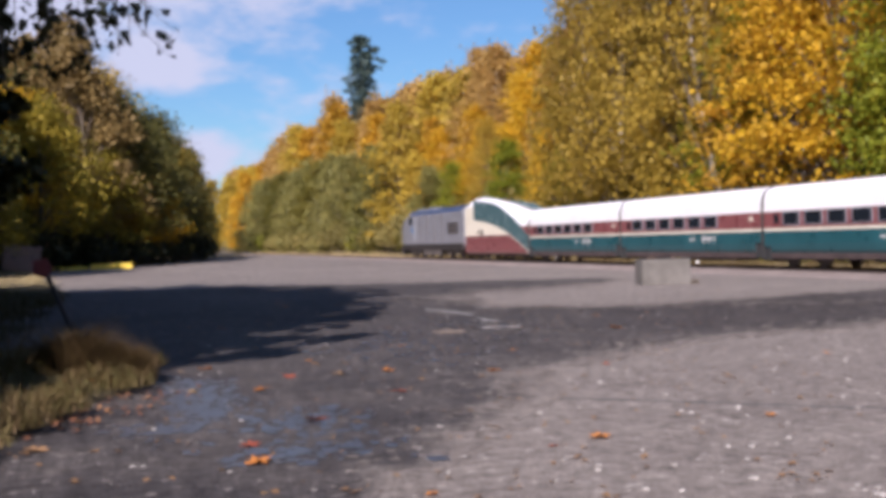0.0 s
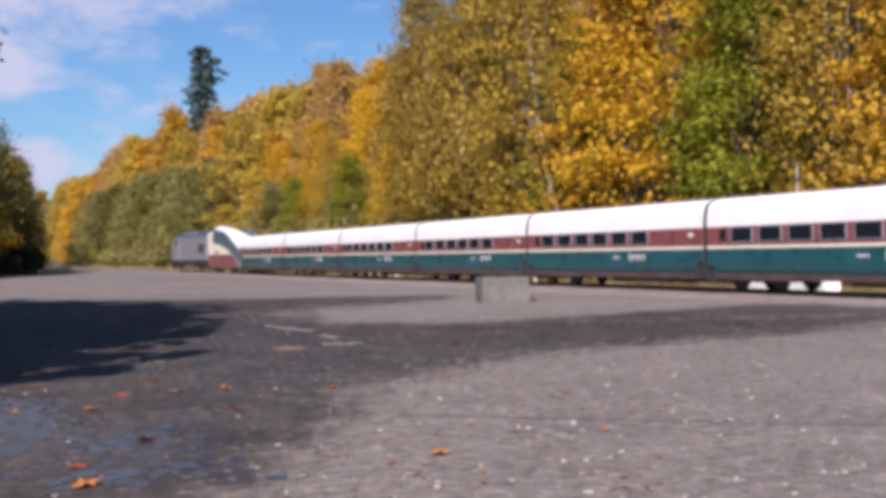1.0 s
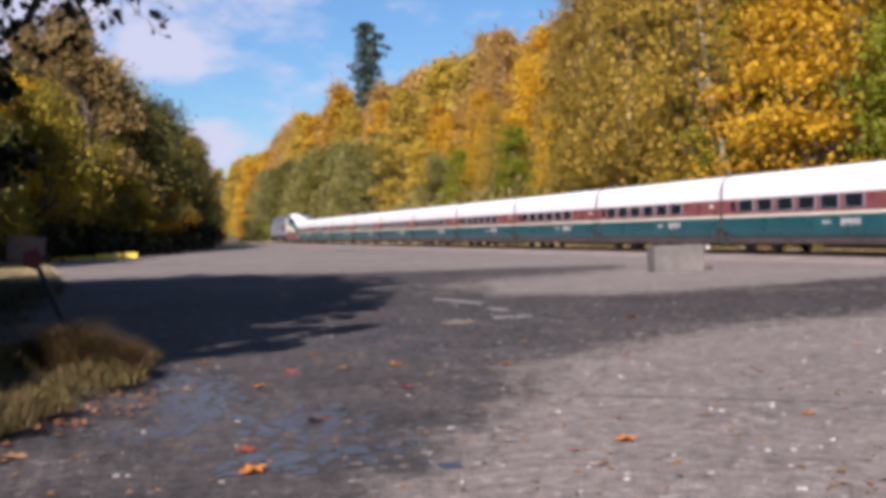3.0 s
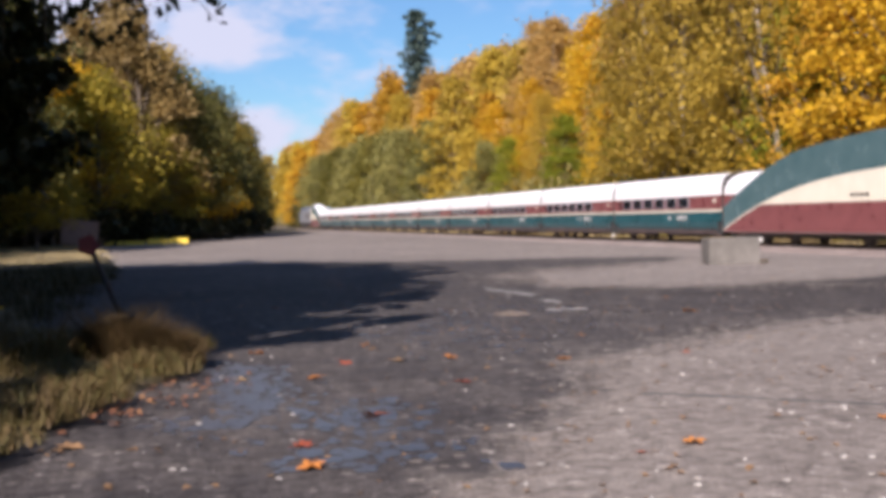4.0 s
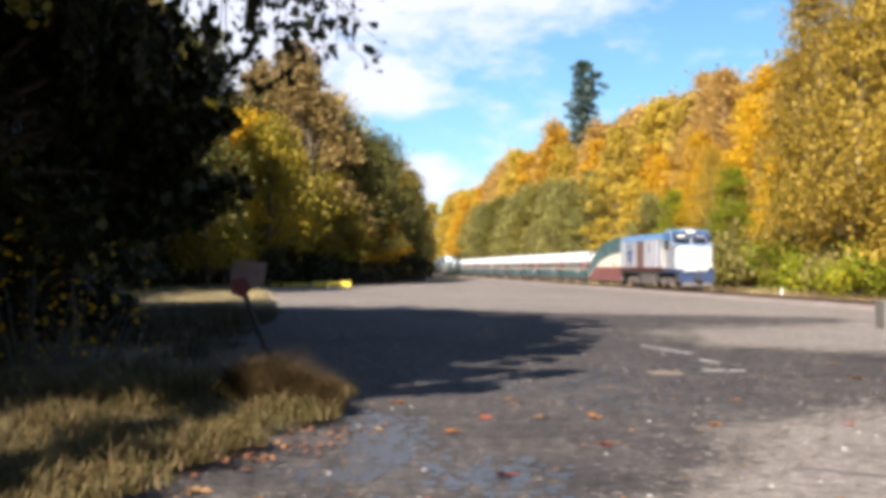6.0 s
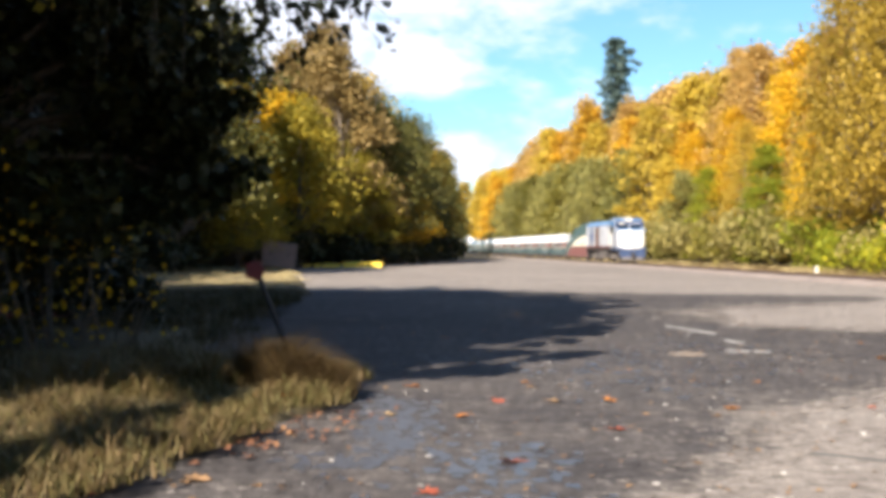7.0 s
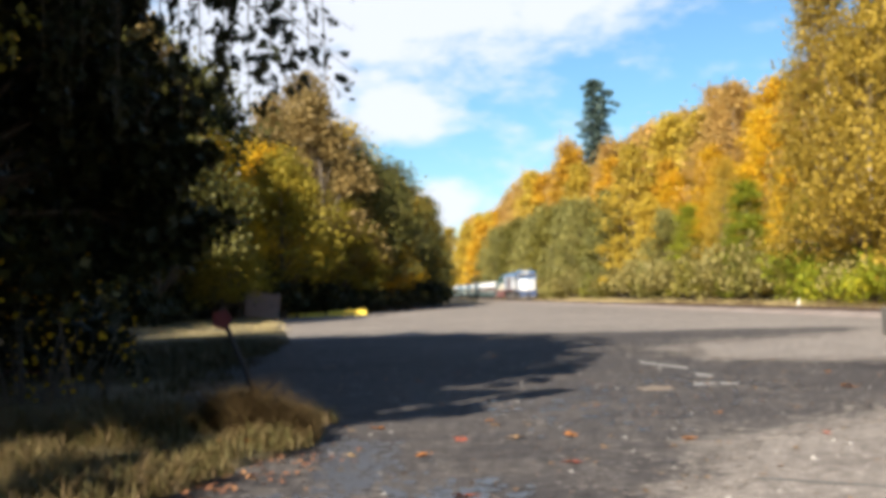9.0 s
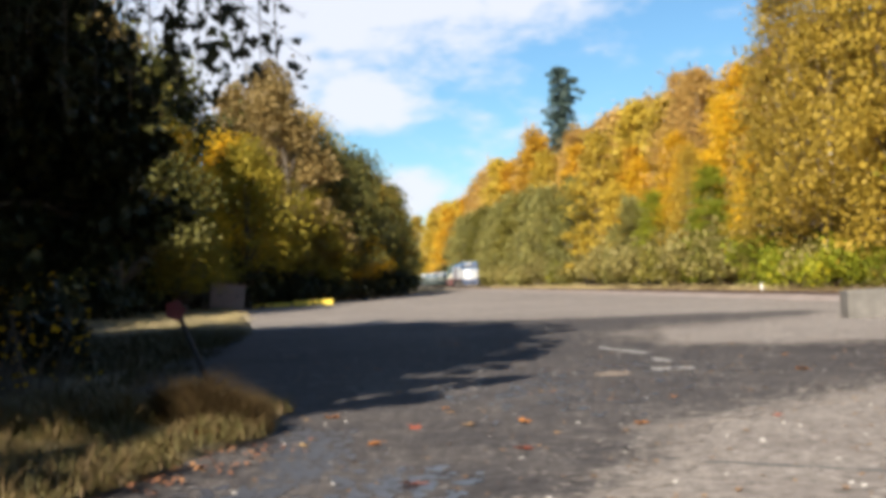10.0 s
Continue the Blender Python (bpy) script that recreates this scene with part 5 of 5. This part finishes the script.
def overhead_branches():
    """Drooping twigs of the near maple that hang into the sky."""
    rng = np.random.default_rng(71)
    root = new("hanging_branch")
    bm = bmesh.new()
    cen, rad, cnt = [], [], []
    root_at = Vector((-6.2, 15.5, 8.5))
    for k in range(24):
        x = -3.3 + 3.4 * k / 23 + rng.normal() * 0.12
        y = 14.5 + rng.normal() * 0.6
        top = Vector((x, y, 6.9 + rng.random() * 0.6))
        low = Vector((x + 0.25 * rng.random(), y, 3.55 + 0.8 * rng.random() + 0.012 * k))
        tube(bm, root_at, top, 0.05, 0.02, 6)
        mid = top.lerp(low, 0.5) + Vector((0.1, 0, 0))
        tube(bm, top, mid, 0.018, 0.012, 5)
        tube(bm, mid, low, 0.012, 0.005, 5)
        for s in np.linspace(0.0, 1.0, 12):
            c = top.lerp(low, float(s)) + Vector((rng.normal() * 0.12, rng.normal() * 0.1, rng.normal() * 0.05))
            cen.append(c)
            rad.append((0.15, 0.15, 0.17))
            cnt.append(int(rng.integers(4, 16)))
    for k in range(5):
        a = Vector((-1.0, 14.4, 6.2 - 0.15 * k))
        b = Vector((0.45 + 0.3 * rng.random(), 14.4, 5.3 - 0.36 * k + 0.2 * rng.random()))
        tube(bm, a, b, 0.014, 0.003, 5)
        for s in np.linspace(0.3, 1.0, 5):
            cen.append(a.lerp(b, float(s)))
            rad.append((0.09, 0.09, 0.08))
            cnt.append(int(rng.integers(1, 4)))
    part("twig", bm, BARK, root)
    # shade-darkened leaf colour, so the leaves stand dark against the sky
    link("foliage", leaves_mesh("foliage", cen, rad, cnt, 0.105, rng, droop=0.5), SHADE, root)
    tagged(root, "drooping maple branches, leaves coloured dark against the sky", "branch")


overhead_branches()


def lit_sprig():
    """A low sprig of the maple that catches the sun, put into a brighter leaf colour."""
    rng = np.random.default_rng(73)
    root = new("hanging_branch")
    bm = bmesh.new()
    a, b, c = Vector((-6.4, 16.5, 7.5)), Vector((-4.4, 12.6, 5.4)), Vector((-3.0, 11.9, 4.15))
    tube(bm, a, b, 0.05, 0.02, 6)
    tube(bm, b, c, 0.02, 0.005, 6)
    cen = [b.lerp(c, f) + Vector(rng.normal(size=3)) * 0.2 for f in np.linspace(0.1, 1.05, 24).tolist()]
    for q in cen:
        tube(bm, b.lerp(c, 0.5), q, 0.006, 0.003, 4)
    part("twig", bm, BARK, root)
    link("foliage", leaves_mesh("foliage", cen, [(0.2, 0.2, 0.16)] * 24, [9] * 24, 0.1, rng, droop=0.3), MOSSGOLD, root)
    tagged(root, "low maple branch, leaves coloured yellow-green as sunlit", "branch")


lit_sprig()


DEEP = [(12.9, -1.8), (13.8, 0.1), (14.8, 1.2), (16, 2.1), (18, 2.7), (20, 3.2), (25, 4.6), (30, 6.2), (35, 6.0), (41, 4.6)]


def shading_trees():
    """Unseen trees, guessed from the lot's shade; boughs placed to block sun and sky."""
    way = SUN_FROM.xy / math.tan(radians(SUN_EL))

    def over(x, y, dz=0):
        """The place of the boughs that shade (x, y): low over the bank, higher further off."""
        z = 1.03 * (3.4 + 0.344 * y) / 1.4575 + dz
        return x + way.x * z, y + way.y * z, z
    groups = []

    def reach(y):
        """How far the deep shade runs out over the lot."""
        for (y0, x0), (y1, x1) in zip(DEEP, DEEP[1:]):
            if y0 <= y <= y1:
                return x0 + (x1 - x0) * (y - y0) / (y1 - y0)
        return -4
    rng = random.Random(77)
    for trunk, lo, hi in (((-9, 3), 13.6, 21), ((-12, 8), 21, 30), ((-14, 14), 30, 40.5)):
        spots, y = [], lo
        while y < hi:
            x = reach(y) - 1.3
            while x > -9:
                spots.append((x + rng.uniform(-0.3, 0.3), y + rng.uniform(-0.4, 0.4), 1.3, 1100))
                x -= 1.6
            y += 1.7
        for k in range(26):
            y = rng.uniform(lo, hi)
            spots.append((reach(y) + rng.uniform(-0.7, 0.5 + 0.03 * y), y, rng.uniform(0.25, 0.5), 90))
        groups.append((trunk, 0.26, spots))
    bank = [(-2.0, 7.5, 0.36, 300), (-1.7, 8.2, 0.36, 300), (-1.4, 8.9, 0.34, 280), (-1.2, 9.5, 0.34, 280), (-1.1, 10.2, 0.36, 280), (-1.1, 10.9, 0.38, 300), (-1.2, 11.7, 0.42, 320),
            (-1.3, 13.0, 0.8, 650), (-2.4, 12.8, 0.7, 520), (-3.5, 12.5, 0.9, 650), (-4.8, 12.6, 1.2, 900), (-0.9, 13.7, 0.5, 420), (-3.0, 9.2, 0.4, 160), (-3.6, 10.4, 0.5, 220), (-2.7, 13.8, 1.0, 700)]
    groups.append(((-9, -4), 0.13, bank))
    for i, (trunk, size, spots) in enumerate(groups):
        blobs = [(*over(x, y, random.uniform(-0.5, 0.8)), r, n) for x, y, r, n in spots]
        crown_tree("maple_tree", trunk, 8, blobs, SHADE, 80 + i, "unseen maple added, boughs placed to shade the lot", size, 0.22)


shading_trees()

# ---- things on the lot ----


def leaning_sign():
    s = new("leaning_sign")
    bm = bmesh.new()
    tube(bm, (0.55, 0, -0.2), (0, 0, 1.22), 0.035, 0.032, 8)
    # post and plate carry the bank's shade in their dark colours
    part("post", bm, DARK, s, "leaning post, coloured dark for its shade")
    bm = bmesh.new()
    bmesh.ops.create_circle(bm, cap_ends=True, radius=0.14, segments=5)
    ret = bmesh.ops.extrude_face_region(bm, geom=bm.faces[:])
    for v in ret["geom"]:
        if isinstance(v, bmesh.types.BMVert):
            v.co.z += 0.012
    bmesh.ops.recalc_face_normals(bm, faces=bm.faces[:])
    p = part("sign_plate", bm, RED, s, "small red plate, colour darkened for its shade")
    p.matrix_basis = pose(0.0, -0.05, 1.18, 90, 22, 0)
    s.matrix_basis = pose(-1.12, 14.5, 0.10)
    tagged(s, "small red sign on a leaning dark post in grass", "sign")


leaning_sign()


def block():
    bm = box(-0.72, 0.72, -0.38, 0.38, 0, 0.76, 0.035)
    for v in bm.verts:
        v.co += Vector((noise.noise(v.co * 3) * 0.02, noise.noise(v.co * 4) * 0.02, noise.noise(v.co * 5) * 0.012))
    b = new("concrete_block")
    part("body", bm, CONCRETE, b)
    for x in (-0.35, 0.35):
        l = bmesh.new()
        for k in range(8):
            a0, a1 = math.pi * k / 8, math.pi * (k + 1) / 8
            tube(l, (x + 0.09 * math.cos(a0), 0, 0.77 + 0.07 * math.sin(a0)), (x + 0.09 * math.cos(a1), 0, 0.77 + 0.07 * math.sin(a1)), 0.012, 0.012, 6)
        part("lifting_loop", l, RAIL, b)
    b.matrix_basis = pose(15.1, 28.2, -0.02, 0, 0, -10)
    tagged(b, "weathered grey concrete block standing on the lot", "concrete block")
    d = box(-0.13, 0.13, -0.1, 0.1, 0, 0.14, 0.04)
    ob = part("loose_rock", d, BARK)
    ob.matrix_basis = pose(15.85, 27.75, 0, 0, 0, 20)
    tagged(ob, "dark rock beside the concrete block", "rock")


block()


def markings():
    for x0, y0, x1, y1, w in ((6.15, 22.0, 6.5, 19.9, 0.07), (6.22, 18.6, 6.34, 18.0, 0.08), (5.62, 16.75, 6.25, 16.6, 0.085)):
        rng = np.random.default_rng(int(y0 * 10))
        bm = bmesh.new()
        d = Vector((x1 - x0, y1 - y0, 0))
        nrm = Vector((-d.y, d.x, 0)).normalized() * w / 2
        left, right = [], []
        for k in range(13):
            c = Vector((x0, y0, 0.0)) + d * (k / 12)
            for side, sg in ((left, 1), (right, -1)):
                p = c + nrm * sg * (0.75 + 0.4 * rng.random())
                side.append((bm.verts.new((p.x, p.y, 0.011)), bm.verts.new((p.x, p.y, 0.002))))
        for k in range(12):
            bm.faces.new((left[k][0], right[k][0], right[k + 1][0], left[k + 1][0]))
            bm.faces.new((left[k][0], left[k + 1][0], left[k + 1][1], left[k][1]))
            bm.faces.new((right[k][0], right[k][1], right[k + 1][1], right[k + 1][0]))
        bmesh.ops.recalc_face_normals(bm, faces=bm.faces[:])
        tagged(part("road_marking", bm, LINE), "worn white paint line on the asphalt", "road marking", "worn paint lines", kind="structure")
    bm = bmesh.new()
    bmesh.ops.create_circle(bm, cap_ends=True, radius=1, segments=22)
    rng = random.Random(2)
    for v in bm.verts:
        k = rng.uniform(0.75, 1.15)
        v.co = Vector((v.co.x * 0.26 * k, v.co.y * 0.42 * k, 0.012))
    ob = part("leaf_pile", bm, TANLIT)
    ob.matrix_basis = pose(4.9, 16.3, 0, 0, 0, -15)
    tagged(ob, "thin patch of tan leaf litter on asphalt", "leaf litter", kind="stuff")


markings()


def crack():
    """A long thin dark strip across the asphalt."""
    rng = random.Random(6)
    bm = bmesh.new()
    prev = None
    for k in range(61):
        f = k / 60
        x, y = STRIP_ENDS[0][0] + (STRIP_ENDS[1][0] - STRIP_ENDS[0][0]) * f, STRIP_ENDS[0][1] + (STRIP_ENDS[1][1] - STRIP_ENDS[0][1]) * f + 0.06 * math.sin(f * 9)
        w = 0.035 + 0.05 * rng.random()
        row = [bm.verts.new((x, y - w, 0.001)), bm.verts.new((x, y - w * 0.3, 0.005)), bm.verts.new((x, y + w * rng.uniform(0.6, 1), 0.001))]
        if prev:
            for i in range(2):
                bm.faces.new((prev[i], row[i], row[i + 1], prev[i + 1]))
        prev = row
    tagged(part("pavement_crack", bm, STRIP_TONE), "long thin dark strip across the worn asphalt", "crack", kind="structure")


STRIP_ENDS = ((3.1, 9.15), (9.0, 4.4))
crack()


def leaf_outline(bm, r, rng):
    c = bm.verts.new((0, 0, 0.012))
    rim = []
    for k in range(14):
        a = 2 * math.pi * k / 14
        q = r * (1.0 if k % 2 == 0 else 0.55) * rng.uniform(0.85, 1.1)
        rim.append(bm.verts.new((q * math.cos(a), q * math.sin(a), 0.008 + 0.03 * rng.random())))
    for k in range(14):
        bm.faces.new((c, rim[k], rim[(k + 1) % 14]))
    tube(bm, (0, 0, 0.012), (-r * 1.5, 0.01, 0.02), 0.003, 0.002, 4)
    return bm


def fallen_leaves():
    rng = random.Random(14)
    tint = {"o": ORANGE, "r": REDLEAF, "y": LITTER}
    names = {"o": "orange maple leaf lying on the asphalt", "r": "red maple leaf lying on the asphalt", "y": "tan maple leaf lying on the asphalt"}
    meshes = {}
    for k in tint:
        me = bpy.data.meshes.new("fallen_leaf")
        bm = leaf_outline(bmesh.new(), 0.085, rng)
        bm.to_mesh(me)
        bm.free()
        me.materials.append(tint[k])
        meshes[k] = me
    spots = [(0.77, 12.84, "o"), (0.5, 10.82, "y"), (0.69, 7.56, "r"), (0.65, 6.87, "o"), (1.33, 8.52, "r"), (2.72, 11.59, "o"), (1.15, 10.66, "o"), (1.61, 11.63, "r"), (3.77, 10.91, "o"), (3.12, 6.74, "o"),
             (7.34, 15.26, "o"), (-0.84, 8.04, "y"), (-1.79, 11.71, "o"), (-0.45, 11.04, "o"), (-0.3, 11.3, "r"), (2.42, 9.85, "r"), (2.17, 11.56, "y")]
    for k in range(30):
        spots.append((rng.uniform(-0.3, 9), rng.uniform(5, 26), rng.choice("ooryyy")))
    for k in range(40):
        y = rng.uniform(7.5, 13)
        spots.append((-0.3 - 0.35 * (12.5 - y) + rng.gauss(0, 0.35), y, rng.choice("oory")))
    for i, (x, y, c) in enumerate(spots):
        ob = new("fallen_leaf", meshes[c])
        on_bank = y > 4 and x < -0.2 - 0.33 * max(0, 11.5 - y)
        s = rng.uniform(0.9, 1.35) if i < 17 else rng.uniform(0.4, 0.75)
        ob.matrix_basis = pose(x, y, 0.15 if on_bank else 0.006, rng.uniform(-8, 8), rng.uniform(-8, 8), rng.uniform(0, 360)) @ Matrix.Diagonal((s, s, s, 1))
        tagged(ob, names[c], "leaf", "fallen leaves on the lot")
    # pale stones scattered on the lot
    bm = bmesh.new()
    rs = random.Random(15)
    for k in range(480):
        y = 4.5 + 26 * rs.random() ** 1.6
        x = rs.uniform(-0.2, 1) * (2 + y * 0.75)
        r = rs.uniform(0.004, 0.013)
        box(x - r * 1.3, x + r * 1.3, y - r, y + r, -0.004, r * 1.1, 0, bm)
    for v in bm.verts:
        v.co += Vector((rs.uniform(-.006, .006), rs.uniform(-.006, .006), 0))
    cen = [(x, y, 0.012) for x, y in ((rs.uniform(-0.2, 1) * (1.5 + y * 0.55), y) for y in (5 + 19 * rs.random() ** 1.3 for _ in range(330)))]
    me = leaves_mesh("leaf_litter", cen, [(0.25, 0.25, 0.004)] * len(cen), [2] * len(cen), 0.05, np.random.default_rng(16), flat=4)
    tagged(link("leaf_litter", me, LITTER), "small dry leaf scraps scattered on asphalt", "leaf litter", kind="stuff")
    tagged(part("loose_gravel", bm, CHIP), "pale loose stones scattered over the asphalt", "gravel", kind="stuff")


fallen_leaves()


def verge_grass():
    tuft = [(-0.38, 12.0, 0.5, 0.45, 0.09), (-0.7, 12.1, 0.45, 0.4, 0.11), (-0.16, 11.8, 0.34, 0.33, 0.06)]
    grass("grass_tussock", tuft, [4200, 3000, 2200], 0.36, 91, STRAW, "tall dry grass tussock at the lot's edge", 0.75)
    rng = random.Random(9)
    wisps = [(-1.65 + rng.gauss(0, 0.25), 11.5 + rng.gauss(0, 0.35), 0.3, 0.3, 0.13) for _ in range(14)] + [(-2.6 + rng.gauss(0, 0.5), 11.5 + rng.gauss(0, 0.4), 0.3, 0.3, 0.13) for _ in range(12)]
    grass("tall_grass", wisps, [130] * 26, 0.36, 96, STRAW, "tall yellow-green grass on the bank", 0.8)
    patch = [(rng.uniform(-3.4, -1.3), rng.uniform(7.2, 12.2), 0.36, 0.36, 0.12) for _ in range(90)]
    grass("bank_grass", patch, [230] * 90, 0.2, 97, STRAW, "uneven dry grass on the sunny bank", 0.7)
    spots, n = [], []
    for k in range(330):
        y = rng.uniform(4, 15)
        edge = -0.06 - 0.36 * max(0, 11.8 - y) if y < 13 else 0.1 - 0.6 * (y - 13)
        spots.append((edge + 0.1 - rng.random() ** 1.3 * 4.6, y, 0.34, 0.3, 0.09))
        n.append(220)
    grass("verge_grass", spots, n, 0.17, 92, STRAW, "short dry grass on the bank", 0.8)
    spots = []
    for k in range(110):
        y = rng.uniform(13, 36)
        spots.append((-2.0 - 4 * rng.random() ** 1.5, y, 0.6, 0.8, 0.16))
    # darkened grass copy where the bank lies in shade
    grass("bank_grass", spots, [130] * 110, 0.26, 93, SHADE_GRASS, "rough grass darkened in colour for shade under trees", 0.7)
    spots = []
    for k in range(150):
        y = rng.uniform(38, 76)
        rim = -2.1 if y < 42 else -2.4 - 0.085 * (y - 42)
        spots.append((rim - 7 * rng.random(), y, 0.7, 0.9, 0.17))
    # pale grass copy where the bank is sunlit
    grass("bank_grass", spots, [110] * 150, 0.16, 94, DRYGRASS, "short dry grass on the bank, coloured pale as sunlit", 0.7)


verge_grass()


def red_litter():
    """A drift of reddish leaves on the bank under the maple."""
    rng = np.random.default_rng(95)
    cen = [(-6.1 + rng.normal() * 0.5, 22 + rng.normal() * 0.5, 0.3) for _ in range(40)]
    me = leaves_mesh("leaf_drift", cen, [(0.3, 0.3, 0.05)] * 40, [7] * 40, 0.12, rng, flat=2)
    tagged(link("leaf_drift", me, REDLEAF), "drift of reddish fallen leaves under the maple", "leaf litter", kind="stuff")
    cen = []
    for _ in range(60):
        f = rng.random() ** 0.6
        cen.append((-1.0 + 1.15 * f + rng.normal() * 0.2, 8.2 + 2.8 * f + rng.normal() * 0.12, 0.03 + 0.05 * rng.random()))
    me = leaves_mesh("leaf_drift", cen, [(0.16, 0.16, 0.02)] * 60, [2] * 60, 0.06, rng, flat=2)
    tagged(link("leaf_drift", me, RUST), "rust-brown fallen leaves along the grass edge", "leaf litter", kind="stuff")
    st = part("pale_stone", box(-0.16, 0.16, -0.12, 0.12, 0, 0.16, 0.05), CHIP)
    st.matrix_basis = pose(-5.8, 21.6, 0.2, 0, 0, 25)
    tagged(st, "pale stone among reddish leaves", "stone")


red_litter()


def far_things():
    k = new("yellow_kerb")
    part("body", box(-1.55, 1.55, -0.22, 0.22, 0, 0.42, 0.06), YELLOW, k)
    part("joint", box(-0.04, 0.04, -0.225, 0.225, 0.0, 0.425), DARK, k)
    k.matrix_basis = pose(-0.4, 88, 0, 0, 0, 4)
    tagged(k, "faded yellow concrete barrier at the lot's far side", "barrier")
    k2 = copy_thing(k, pose(-3.7, 88.4, -0.12, 0, 0, 4))
    tagged(k2, "faded yellow concrete barrier in the trees' shade", "barrier")
    c = new("utility_cabinet")
    part("body", box(-1.15, 1.15, -0.5, 0.5, 0, 1.6, 0.04), BEIGE, c)
    part("lid", box(-1.22, 1.22, -0.57, 0.57, 1.6, 1.7, 0.02), BEIGE, c)
    for x in (-0.57, 0.57):
        d = part("door", box(x - 0.54, x + 0.54, -0.53, -0.49, 0.12, 1.54, 0.01), BEIGE, c)
        part("handle", box(x - 0.04, x + 0.04, -0.57, -0.53, 0.8, 1.0, 0.01), DARK, d)
    c.matrix_basis = pose(-6.1, 76, 0.25, 0, 7, 8)
    tagged(c, "weathered tan utility cabinet beside the lot", "cabinet")
    # white line-side cabinets beyond the track
    for y, w, h in ((35.2, 2.1, 0.62), (32.4, 1.5, 0.5), (31.5, 0.7, 1.0)):
        b = new("trackside_box")
        part("body", box(-0.4, 0.4, -w / 2, w / 2, 0, h, 0.02), WHITE, b)
        part("lid", box(-0.44, 0.44, -w / 2 - 0.04, w / 2 + 0.04, h, h + 0.06, 0.015), WHITE, b)
        b.matrix_basis = pose(31.0, y, rise(31, y) - 0.1)
        tagged(b, "white equipment box standing beyond the track", "equipment box", "white boxes beyond the track")
    m = new("white_mast")
    bm = bmesh.new()
    tube(bm, (0, 0, 0), (0, 0, 5.2), 0.04, 0.025, 8)
    part("pole", bm, LINE, m)
    part("foot", box(-0.15, 0.15, -0.15, 0.15, 0, 0.2, 0.02), CONCRETE, m)
    m.matrix_basis = pose(31.6, 33.6, rise(31.6, 33.6) - 0.05)
    tagged(m, "slim white mast standing beyond the track", "mast")
    for x, y in ((30.9, 74.3), (31, 54)):
        p = new("marker_post")
        part("post", box(-0.05, 0.05, -0.05, 0.05, 0, 0.6, 0.01), WHITE, p)
        part("cap", box(-0.08, 0.08, -0.08, 0.08, 0.6, 0.65, 0.01), DARK, p)
        p.matrix_basis = pose(x, y, rise(x, y) - 0.05)
        tagged(p, "short white marker post beside the track", "marker post", "marker posts beside the track")


far_things()


def parked_car():
    car = new("parked_car")
    prof = [(-2.1, 0.35), (-2.15, 0.75), (-1.95, 0.95), (-1.3, 1.02), (-0.6, 1.45), (0.9, 1.48), (1.6, 1.05), (2.1, 0.95), (2.15, 0.4)]
    part("body", strip(prof, -0.87, 0.87), SILVER, car)
    part("windscreen", strip([(-1.28, 1.04), (-0.62, 1.43), (-0.58, 1.43), (-1.22, 1.04)], -0.75, 0.75), GLASS, car)
    for s in (-1, 1):
        part("side_window", strip([(-1.0, 1.05), (-0.55, 1.38), (0.85, 1.40), (1.35, 1.06)], s * 0.86, s * 0.885), GLASS, car)
        for y in (-1.35, 1.35):
            w = part("wheel", disc_wheel(s * 0.8 - 0.1, s * 0.8 + 0.1, y, 0.32, 0.32), RUBBER, car)
        part("headlight", box(s * 0.45, s * 0.8, -2.17, -2.05, 0.68, 0.85, 0.02), CREAM, car)
    car.matrix_basis = pose(8.6, 131, 0, 0, 0, 8)
    tagged(car, "silver car parked at the lot's far end", "car")


parked_car()


def motions():
    """The train draws away along the track."""
    runs = [(0.0, 97.7), (0.5, 113.9), (1.0, 130.0), (1.5, 146.6), (2.0, 162.4), (2.5, 178.2), (3.0, 193.8), (4.5, 240.4), (5.0, 256.0), (5.5, 271.4), (6.5, 302.0), (7.5, 332.0), (8.5, 361.5), (10.0, 404.5)]
    for ob, u in TRAIN:
        walk(ob, [(t, pose(TRACK_X, y - u, RAIL_Z)) for t, y in runs])


motions()
